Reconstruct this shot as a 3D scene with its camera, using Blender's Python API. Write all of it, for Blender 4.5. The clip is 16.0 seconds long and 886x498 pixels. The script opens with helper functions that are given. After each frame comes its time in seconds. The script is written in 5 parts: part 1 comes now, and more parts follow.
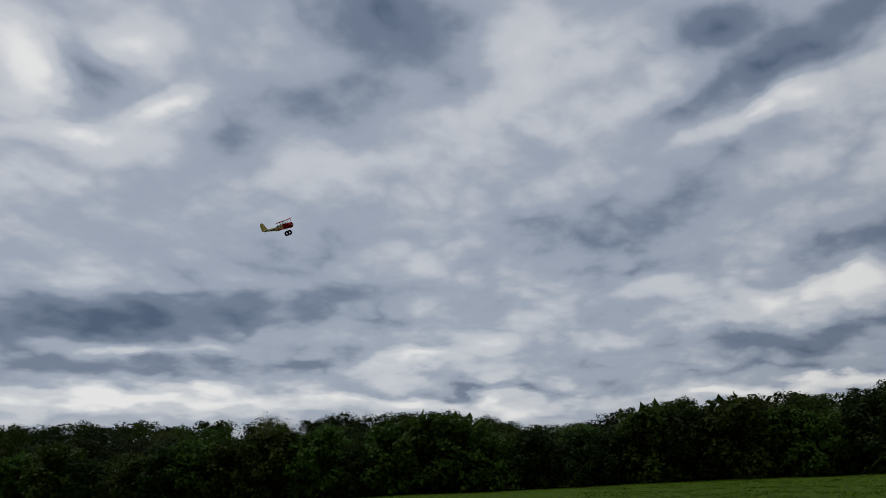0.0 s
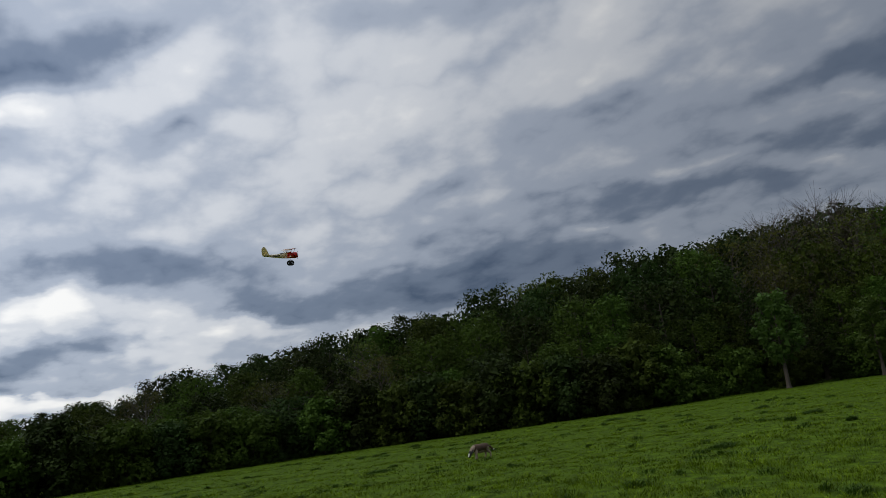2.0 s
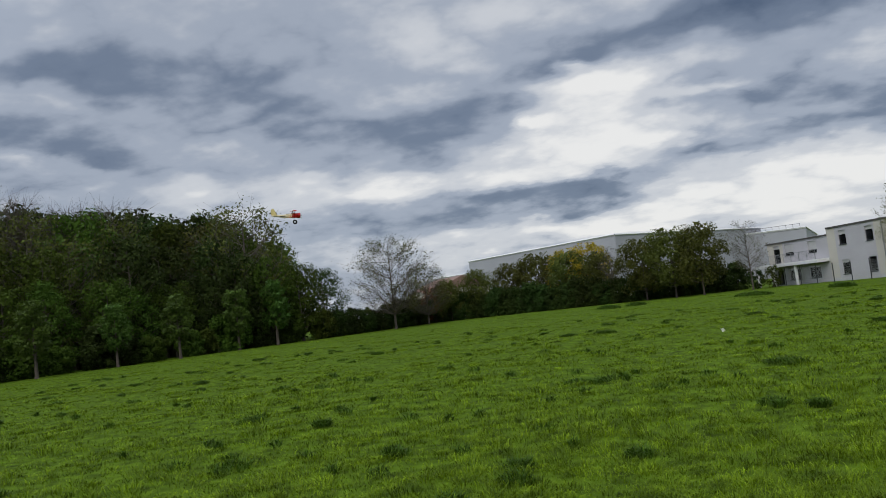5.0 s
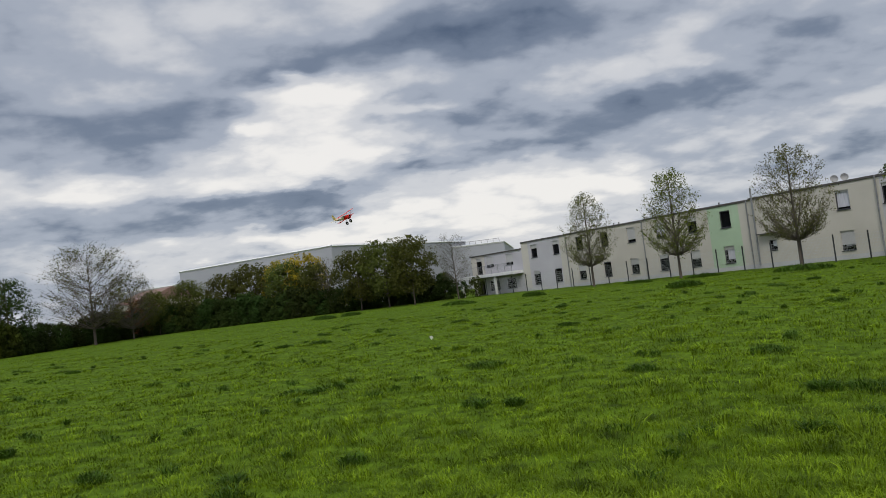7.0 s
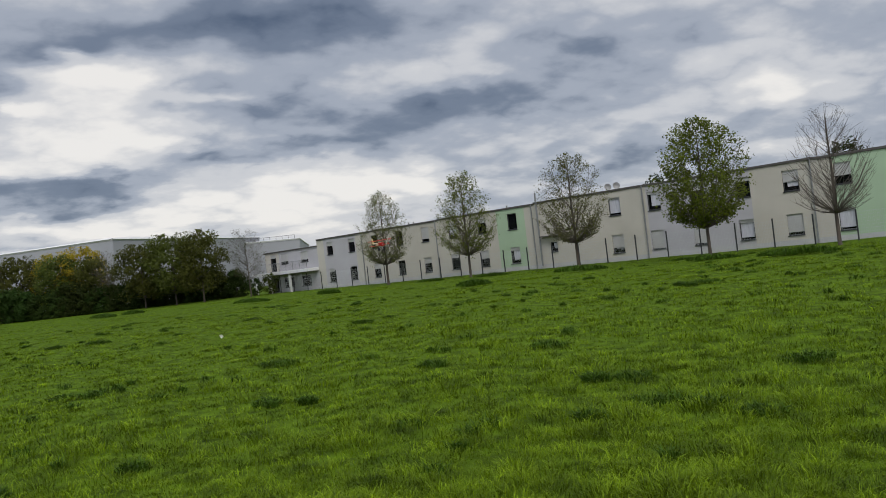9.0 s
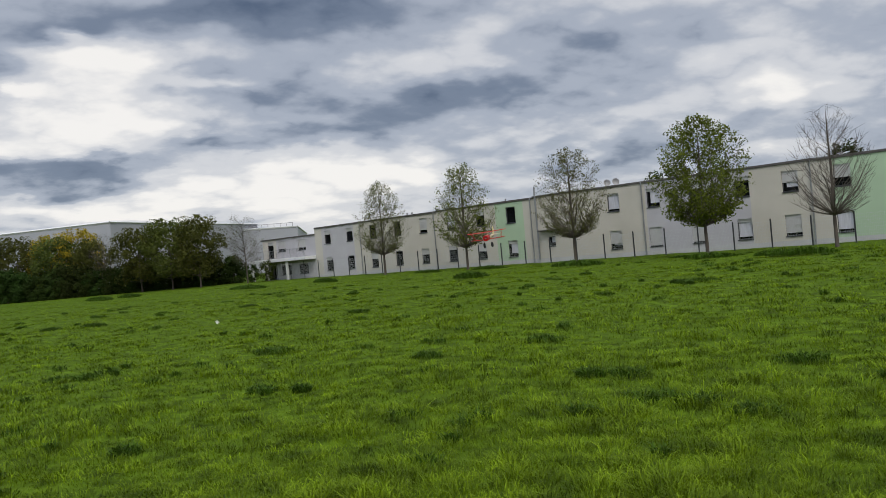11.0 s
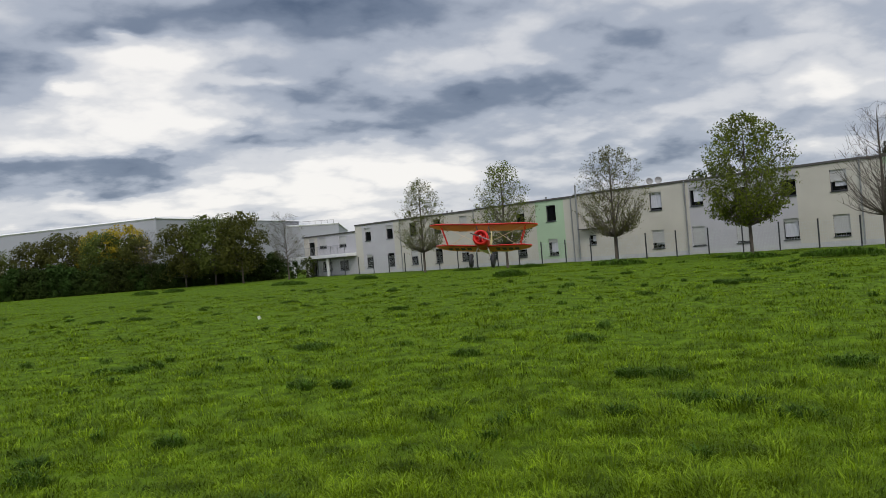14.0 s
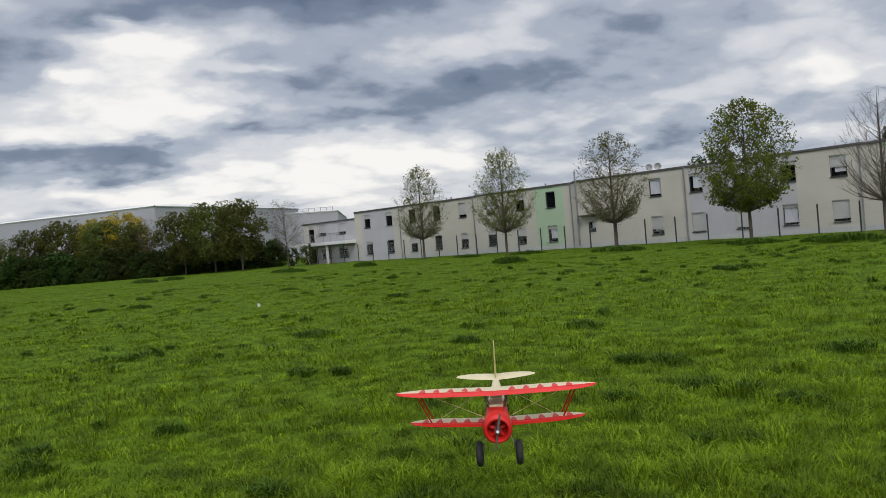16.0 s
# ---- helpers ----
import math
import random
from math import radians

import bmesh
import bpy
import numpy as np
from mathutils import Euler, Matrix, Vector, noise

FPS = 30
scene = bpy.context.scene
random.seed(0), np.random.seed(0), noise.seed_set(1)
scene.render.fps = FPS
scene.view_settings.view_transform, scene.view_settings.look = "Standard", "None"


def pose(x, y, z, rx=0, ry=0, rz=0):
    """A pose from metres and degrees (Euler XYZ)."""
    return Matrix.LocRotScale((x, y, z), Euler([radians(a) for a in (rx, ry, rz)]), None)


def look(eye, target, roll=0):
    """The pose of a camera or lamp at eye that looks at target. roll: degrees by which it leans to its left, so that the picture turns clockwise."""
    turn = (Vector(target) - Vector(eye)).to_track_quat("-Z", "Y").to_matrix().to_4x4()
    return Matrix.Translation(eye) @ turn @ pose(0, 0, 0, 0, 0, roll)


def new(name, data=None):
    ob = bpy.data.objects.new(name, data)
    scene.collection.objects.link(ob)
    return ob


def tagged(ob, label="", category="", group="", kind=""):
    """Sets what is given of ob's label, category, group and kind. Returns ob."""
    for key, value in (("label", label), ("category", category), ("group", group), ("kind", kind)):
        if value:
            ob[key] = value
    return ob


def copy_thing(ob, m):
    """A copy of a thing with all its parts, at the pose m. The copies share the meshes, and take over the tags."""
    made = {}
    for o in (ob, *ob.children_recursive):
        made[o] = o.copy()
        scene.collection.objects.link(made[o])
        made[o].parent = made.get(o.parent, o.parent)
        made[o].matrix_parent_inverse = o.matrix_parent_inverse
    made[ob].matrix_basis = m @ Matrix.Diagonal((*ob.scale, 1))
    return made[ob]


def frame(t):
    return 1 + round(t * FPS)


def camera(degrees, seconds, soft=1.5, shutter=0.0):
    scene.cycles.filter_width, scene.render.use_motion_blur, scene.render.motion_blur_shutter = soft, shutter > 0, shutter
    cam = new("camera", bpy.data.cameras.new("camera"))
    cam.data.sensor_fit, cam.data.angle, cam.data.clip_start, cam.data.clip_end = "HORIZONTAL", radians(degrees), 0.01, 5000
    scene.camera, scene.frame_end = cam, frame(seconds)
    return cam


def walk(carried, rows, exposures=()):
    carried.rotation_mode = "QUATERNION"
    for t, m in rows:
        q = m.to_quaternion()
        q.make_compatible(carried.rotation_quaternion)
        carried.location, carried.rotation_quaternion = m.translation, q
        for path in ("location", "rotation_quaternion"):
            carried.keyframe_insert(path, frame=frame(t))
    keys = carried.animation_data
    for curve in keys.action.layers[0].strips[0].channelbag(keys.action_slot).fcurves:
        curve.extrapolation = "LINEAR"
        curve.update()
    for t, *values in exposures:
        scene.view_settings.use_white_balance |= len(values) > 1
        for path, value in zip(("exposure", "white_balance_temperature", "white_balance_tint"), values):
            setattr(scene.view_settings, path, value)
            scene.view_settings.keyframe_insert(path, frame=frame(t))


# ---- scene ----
cam = camera(57.26, 16.0, 0.8)
PATH = [
    (0.0, pose(0, 0, 1.8, 105.01, 2.92, 6.21)),
    (0.5, pose(0, 0, 1.8, 104.57, 4.14, -5.92)),
    (1.0, pose(0, 0, 1.8, 103.83, 4.52, -20.05)),
    (1.5, pose(0, 0, 1.8, 102.84, 5.45, -33.82)),
    (2.0, pose(0, 0, 1.8, 101.49, 7.73, -46.25)),
    (2.5, pose(0, 0, 1.8, 99.67, 8.60, -57.10)),
    (3.0, pose(0, 0, 1.8, 97.92, 8.96, -65.87)),
    (3.5, pose(0, 0, 1.8, 96.36, 9.42, -73.61)),
    (4.0, pose(0, 0, 1.8, 94.84, 8.52, -84.52)),
    (4.5, pose(0, 0, 1.8, 94.33, 7.16, -94.79)),
    (4.7, pose(0, 0, 1.8, 94.29, 6.91, -97.69)),
    (6.8, pose(0, 0, 1.8, 92.94, 7.27, -118.60)),
    (7.0, pose(0, 0, 1.8, 92.56, 7.27, -121.25)),
    (7.5, pose(0, 0, 1.8, 91.37, 7.00, -129.01)),
    (8.0, pose(0, 0, 1.8, 90.63, 7.00, -132.94)),
    (8.5, pose(0, 0, 1.8, 90.64, 7.32, -133.44)),
    (9.0, pose(0, 0, 1.8, 90.64, 6.63, -135.72)),
    (9.2, pose(0, 0, 1.8, 90.61, 6.36, -136.51)),
    (11.3, pose(0, 0, 1.8, 89.86, 4.89, -135.57)),
    (11.5, pose(0, 0, 1.8, 89.83, 4.82, -135.21)),
    (12.0, pose(0, 0, 1.8, 89.95, 4.86, -134.42)),
    (12.5, pose(0, 0, 1.8, 90.00, 4.85, -133.90)),
    (13.0, pose(0, 0, 1.8, 90.02, 4.85, -133.64)),
    (13.5, pose(0, 0, 1.8, 90.09, 4.88, -133.43)),
    (14.0, pose(0, 0, 1.8, 90.12, 4.74, -133.08)),
    (14.5, pose(0, 0, 1.8, 90.03, 4.74, -132.73)),
    (15.0, pose(0, 0, 1.8, 90.01, 4.64, -132.55)),
    (15.5, pose(0, 0, 1.8, 89.95, 4.72, -132.89)),
    (16.0, pose(0, 0, 1.8, 89.19, 4.91, -133.12)),
]
walk(cam, PATH, exposures=[(0, -1.4, 6500, 10), (1.0, -1.28, 6500, 10), (1.5, -1.1, 6500, 10), (2.0, -0.9, 6500, 10), (2.5, -0.55, 6500, 10), (3.0, -0.2, 6500, 10), (3.5, 0.0, 6500, 10), (4.0, -0.03, 6500, 10), (4.7, -0.14, 6500, 10), (7.0, -0.08, 6700, 11), (8.0, -0.12, 6700, 11), (9.2, -0.12, 6700, 11), (11.3, 0.0, 6700, 11), (16, 0.03, 6700, 11)])

EYE = 1.8

# world: broken overcast with named cloud banks
world = bpy.data.worlds.new("overcast_sky")
scene.world = world
world.use_nodes = True
WN, WL = world.node_tree.nodes, world.node_tree.links
WN.clear()


def wn(kind, **values):
    n = WN.new(kind)
    for key, value in values.items():
        n.inputs[int(key[1:])].default_value = value
    return n


def wmath(op, a, b=0.0, c=None):
    n = WN.new("ShaderNodeMath")
    n.operation = op
    for i, v in enumerate((a, b) if c is None else (a, b, c)):
        if isinstance(v, (int, float)):
            n.inputs[i].default_value = v
        else:
            WL.new(v, n.inputs[i])
    return n.outputs[0]


def wcombine(x, y, z):
    n = WN.new("ShaderNodeCombineXYZ")
    for i, v in enumerate((x, y, z)):
        if isinstance(v, (int, float)):
            n.inputs[i].default_value = v
        else:
            WL.new(v, n.inputs[i])
    return n.outputs[0]


def wnoise(vec, scale, detail, rough, distort=0.0):
    n = WN.new("ShaderNodeTexNoise")
    n.inputs["Scale"].default_value = scale
    n.inputs["Detail"].default_value = detail
    n.inputs["Roughness"].default_value = rough
    n.inputs["Distortion"].default_value = distort
    WL.new(vec, n.inputs["Vector"])
    return n


tex = WN.new("ShaderNodeTexCoord")
sep = WN.new("ShaderNodeSeparateXYZ")
WL.new(tex.outputs["Generated"], sep.inputs[0])
DX, DY, DZ = sep.outputs
AZ = wmath("MULTIPLY", wmath("ARCTAN2", DX, DY), 57.2958)
EL = wmath("MULTIPLY", wmath("ARCSINE", DZ), 57.2958)
# flat cloud deck: pattern runs together towards the horizon
deep = wmath("ADD", wmath("MAXIMUM", DZ, 0.0), 0.27)
PX, PY = wmath("DIVIDE", DX, deep), wmath("DIVIDE", DY, deep)
# cloud streets: drawn out along one bearing
DECK = wcombine(wmath("ADD", wmath("MULTIPLY", PX, 0.94), wmath("MULTIPLY", PY, -0.34)),
                wmath("ADD", wmath("MULTIPLY", PX, 0.28), wmath("MULTIPLY", PY, 0.77)), 0.0)
warp = wnoise(DECK, 3.4, 7, 0.5)
wsep = WN.new("ShaderNodeSeparateColor")
WL.new(warp.outputs["Color"], wsep.inputs[0])
BANK = wcombine(wmath("ADD", AZ, wmath("MULTIPLY_ADD", wsep.outputs[0], 12.0, -6.0)),
                wmath("ADD", EL, wmath("MULTIPLY_ADD", wsep.outputs[1], 5.0, -2.5)), 0.0)
TOTAL = []


def cloud(az, el, wide, high, tilt, amount):
    """One bank of cloud: darker (negative) or brighter than the deck round it."""
    m = WN.new("ShaderNodeMapping")
    m.vector_type = "TEXTURE"
    m.inputs["Location"].default_value = (az, el, 0)
    m.inputs["Rotation"].default_value = (0, 0, radians(tilt))
    m.inputs["Scale"].default_value = (wide, high, 1)
    WL.new(BANK, m.inputs["Vector"])
    g = WN.new("ShaderNodeTexGradient")
    g.gradient_type = "QUADRATIC_SPHERE"
    WL.new(m.outputs[0], g.inputs[0])
    soft = wmath("POWER", g.outputs["Fac"], 0.62)
    TOTAL.append(wmath("MULTIPLY", soft, amount * 1.15) if not TOTAL else wmath("MULTIPLY_ADD", soft, amount * 1.15, TOTAL[-1]))


cloud(-34.8, 26.5, 3.8, 5.0, 11, 0.6)
cloud(-27.2, 29.0, 4.7, 3.0, 8, 0.35)
cloud(-25.5, 24.9, 3.8, 1.4, 25, 0.45)
cloud(-32.0, 22.2, 3.7, 1.1, 7, 0.45)
cloud(-30.4, 25.4, 5.1, 4.2, 8, -0.4)
cloud(-8.2, 31.4, 11.8, 3.5, -7, -0.65)
cloud(-12.7, 27.4, 11.4, 4.0, 20, -0.28)
cloud(-21.9, 22.2, 8.4, 4.2, 23, -0.3)
cloud(16.4, 27.8, 8.3, 2.5, -14, -0.55)
cloud(21.5, 24.8, 10.6, 2.5, 19, -0.35)
cloud(14.4, 23.0, 10.0, 2.2, 19, -0.2)
cloud(-3.1, 27.1, 3.6, 2.2, 16, -0.2)
cloud(4.9, 29.0, 9.4, 3.0, 2, 0.22)
cloud(17.6, 21.2, 5.9, 1.1, 8, 0.5)
cloud(2.8, 25.8, 7.6, 2.2, 8, 0.25)
cloud(-12.0, 20.8, 12.8, 3.0, 9, 0.15)
cloud(5.6, 15.8, 13.8, 3.5, 6, -0.36)
cloud(6.8, 12.5, 10.8, 1.4, -1, -0.35)
cloud(20.1, 12.7, 8.9, 2.2, -4, -0.3)
cloud(17.7, 19.8, 11.7, 2.2, 8, -0.15)
cloud(-28.1, 10.6, 22.4, 2.7, 1, -1.1)
cloud(-31.9, 7.3, 8.8, 1.7, 0, -0.4)
cloud(-24.4, 6.9, 9.7, 1.4, -1, -0.4)
cloud(-16.2, 7.5, 6.5, 1.7, 3, -0.4)
cloud(-2.9, 11.3, 8.4, 1.1, -1, -0.2)
cloud(-17.8, 14.5, 11.4, 3.0, 5, -0.2)
cloud(-26.2, 8.1, 2.3, 0.7, 0, 0.35)
cloud(-6.8, 7.2, 9.2, 1.1, 2, 0.42)
cloud(17.2, 9.4, 10.2, 1.6, 3, 0.35)
cloud(22.4, 10.5, 4.2, 1.4, 11, 0.4)
cloud(-20.7, 4.8, 43.7, 1.0, -2, 0.55)
cloud(17.7, 3.8, 9.2, 0.8, 2, 0.75)
cloud(-3.3, 5.0, 13.4, 0.7, -1, -0.35)
cloud(15.5, 5.2, 13.4, 0.8, -2, -0.3)
cloud(17.5, 6.8, 9.7, 1.8, 2, -0.4)
cloud(36.6, 22.0, 18.8, 7.0, 31, 0.12)
cloud(43.6, 21.5, 8.9, 3.0, 31, 0.2)
cloud(29.7, 24.9, 7.6, 3.0, 29, 0.3)
cloud(58.9, 23.8, 9.5, 4.0, 22, 0.22)
cloud(21.8, 21.2, 5.9, 2.0, 11, 0.3)
cloud(49.3, 27.7, 9.8, 2.2, -4, -0.3)
cloud(22.3, 24.7, 8.1, 2.5, 23, -0.3)
cloud(29.4, 21.2, 4.9, 2.0, 23, -0.25)
cloud(75.0, 17.9, 14.5, 4.0, 7, -0.45)
cloud(76.6, 14.2, 7.6, 2.5, 3, -0.35)
cloud(52.2, 9.2, 20.4, 3.5, 0, -0.6)
cloud(42.0, 8.6, 15.3, 2.1, -4, -0.5)
cloud(28.7, 11.4, 13.6, 2.4, -2, -0.42)
cloud(68.4, 12.0, 15.9, 2.1, -3, -0.45)
cloud(50.4, 15.9, 5.7, 1.4, 6, -0.2)
cloud(34.2, 9.0, 4.6, 1.1, -6, -0.35)
cloud(58.3, 11.6, 3.0, 0.8, 0, 0.35)
cloud(66.2, 14.2, 8.5, 1.1, 5, 0.22)
cloud(73.7, 12.0, 7.0, 1.1, 0, 0.2)
cloud(31.4, 7.7, 6.9, 1.3, -1, 0.5)
cloud(22.6, 9.3, 7.0, 2.1, -4, 0.35)
cloud(21.4, 3.6, 8.3, 1.1, 1, 0.65)
cloud(27.0, 6.3, 4.6, 1.0, 2, 0.35)
cloud(20.9, 6.6, 9.2, 1.3, 0, -0.25)
cloud(101.1, 12.8, 15.5, 5.0, -7, -0.42)
cloud(87.0, 17.3, 13.5, 6.0, 1, -0.36)
cloud(64.5, 19.6, 9.7, 2.5, 8, -0.25)
cloud(60.5, 21.4, 5.4, 2.7, 0, 0.3)
cloud(68.3, 20.2, 6.8, 2.7, -3, 0.3)
cloud(77.8, 15.7, 11.0, 1.7, -2, 0.3)
cloud(96.6, 9.2, 13.0, 1.9, -5, 0.5)
cloud(112.1, 13.8, 6.6, 2.5, 4, 0.55)
cloud(113.0, 9.8, 7.0, 3.2, -5, 0.5)
cloud(105.5, 16.2, 11.0, 3.0, -5, 0.15)
cloud(105.7, 7.1, 12.0, 1.4, -4, -0.45)
cloud(112.5, 6.8, 6.9, 1.4, -5, -0.4)
cloud(96.2, 6.7, 10.2, 1.0, -5, -0.35)
cloud(69.4, 14.6, 13.3, 1.4, -5, -0.2)
cloud(79.0, 12.8, 11.3, 1.4, -4, -0.4)
cloud(60.3, 13.0, 11.3, 2.2, 1, -0.35)
cloud(73.0, 12.3, 9.4, 1.1, -3, 0.25)
cloud(110.5, 4.7, 10.1, 1.1, 0, 0.3)
cloud(65.3, 10.8, 14.0, 1.1, 3, 0.12)
cloud(125.7, 16.8, 18.2, 2.7, -3, -0.65)
cloud(113.7, 15.9, 9.1, 2.4, 0, -0.4)
cloud(109.9, 15.3, 4.3, 1.5, 1, -0.25)
cloud(111.9, 15.6, 2.1, 0.8, 1, 0.4)
cloud(108.9, 11.9, 2.3, 0.6, 0, 0.5)
cloud(116.8, 13.1, 4.9, 4.2, -1, 0.6)
cloud(112.0, 12.9, 5.6, 3.2, 0, 0.4)
cloud(107.0, 9.1, 7.0, 4.0, -1, 0.4)
cloud(113.1, 9.9, 7.0, 2.7, -2, 0.4)
cloud(124.7, 14.1, 9.0, 3.0, -3, -0.2)
cloud(138.1, 12.7, 10.8, 3.0, -6, 0.15)
cloud(148.5, 12.7, 10.8, 3.2, -4, -0.3)
cloud(142.6, 10.5, 6.1, 2.1, -2, -0.25)
cloud(133.0, 9.5, 8.8, 2.1, -5, -0.55)
cloud(137.1, 10.7, 10.3, 1.8, -3, -0.45)
cloud(125.2, 11.2, 9.4, 2.2, -3, -0.3)
cloud(122.2, 12.1, 4.7, 0.8, -3, 0.3)
cloud(147.3, 7.7, 7.9, 1.5, -2, 0.15)
cloud(119.6, 8.7, 13.5, 1.1, -3, -0.3)
cloud(109.8, 6.7, 13.4, 1.4, -3, -0.15)
cloud(115.1, 7.3, 10.6, 1.0, -3, -0.35)
cloud(130.5, 8.0, 9.7, 1.0, -5, -0.25)
cloud(124.8, 6.6, 10.2, 1.5, -4, 0.4)
cloud(120.5, 5.6, 12.9, 1.4, -4, 0.5)
cloud(113.0, 4.5, 15.2, 1.4, -1, 0.5)
cloud(127.7, 4.1, 12.0, 3.0, 0, 0.5)
cloud(135.0, 5.0, 7.4, 2.0, 0, 0.3)
cloud(155.5, 11.3, 7.0, 3.0, -10, 0.1)
cloud(157.7, 9.1, 8.4, 2.5, 0, 0.15)
cloud(161.2, 7.9, 5.6, 2.0, 0, 0.2)
cloud(149.8, 5.5, 7.4, 1.6, -2, -0.3)
cloud(158.5, 6.5, 7.9, 1.5, -4, -0.2)
cloud(159.7, 4.5, 3.7, 1.1, 2, 0.35)
cloud(144.2, 6.1, 5.5, 1.1, -1, -0.2)
cloud(155.1, 5.8, 6.0, 1.2, -3, 0.15)
broad = wnoise(DECK, 2.3, 8, 0.5)
fine = wnoise(DECK, 8.0, 7, 0.5)
puff = wnoise(DECK, 4.2, 5, 0.48)
# heaped cloud: rounded swellings with darker creases between them
heap = wmath("ABSOLUTE", wmath("MULTIPLY_ADD", puff.outputs["Fac"], 2.0, -1.0))
val = wmath("MULTIPLY_ADD", broad.outputs["Fac"], 0.5, 0.37)
val = wmath("ADD", val, wmath("MULTIPLY_ADD", heap, 0.5, -0.09))
val = wmath("ADD", val, wmath("MULTIPLY_ADD", fine.outputs["Fac"], 0.36, -0.18))
val = wmath("MULTIPLY_ADD", wmath("TANH", wmath("MULTIPLY", TOTAL[-1], 1.65)), 0.50, val)
ramp = WN.new("ShaderNodeValToRGB")
ramp.color_ramp.interpolation = "EASE"
stops = ((0.0, (0.07, 0.105, 0.175)), (0.25, (0.175, 0.222, 0.31)), (0.5, (0.385, 0.437, 0.53)),
         (0.75, (0.64, 0.67, 0.72)), (1.0, (0.92, 0.92, 0.91)))
while len(ramp.color_ramp.elements) < len(stops):
    ramp.color_ramp.elements.new(0.5)
for e, (p, c) in zip(ramp.color_ramp.elements, stops):
    e.position, e.color = p, (*c, 1)
WL.new(val, ramp.inputs[0])
sky = WN.new("ShaderNodeTexSky")
sky.sky_type = "NISHITA"
sky.sun_disc = False
sky.sun_elevation = radians(42)
sky.sun_rotation = radians(-60)
blue = WN.new("ShaderNodeVectorMath")
blue.operation = "SCALE"
blue.inputs["Scale"].default_value = 0.1
WL.new(sky.outputs[0], blue.inputs[0])
mix = WN.new("ShaderNodeMix")
mix.data_type = "RGBA"
mix.inputs[0].default_value = 0.94
WL.new(blue.outputs[0], mix.inputs[6])
WL.new(ramp.outputs[0], mix.inputs[7])
# an overcast sky is brightest overhead
zen = WN.new("ShaderNodeMapRange")
zen.interpolation_type = "SMOOTHSTEP"
for i, v in ((1, 33.0), (2, 75.0), (3, 1.0), (4, 2.6)):
    zen.inputs[i].default_value = v
WL.new(EL, zen.inputs[0])
# and brighter towards the sun behind the cloud
toward = WN.new("ShaderNodeVectorMath")
toward.operation = "DOT_PRODUCT"
toward.inputs[1].default_value = (-0.40, 0.70, 0.58)
WL.new(tex.outputs["Generated"], toward.inputs[0])
near_sun = WN.new("ShaderNodeMapRange")
near_sun.interpolation_type = "SMOOTHSTEP"
for i, v in ((1, -0.1), (2, 0.85), (3, 1.0), (4, 2.2)):
    near_sun.inputs[i].default_value = v
WL.new(toward.outputs["Value"], near_sun.inputs[0])
bg = WN.new("ShaderNodeBackground")
WL.new(mix.outputs[2], bg.inputs["Color"])
WL.new(wmath("MULTIPLY", zen.outputs[0], near_sun.outputs[0]), bg.inputs["Strength"])
out = WN.new("ShaderNodeOutputWorld")
WL.new(bg.outputs[0], out.inputs[0])

sun = new("sun", bpy.data.lights.new("sun", "SUN"))
sun.data.energy, sun.data.angle, sun.data.color = 1.5, radians(11), (1.0, 0.95, 0.86)
sun.matrix_world = look((0, 0, 60), (math.sin(radians(120)) * 66, math.cos(radians(120)) * 66, 0))


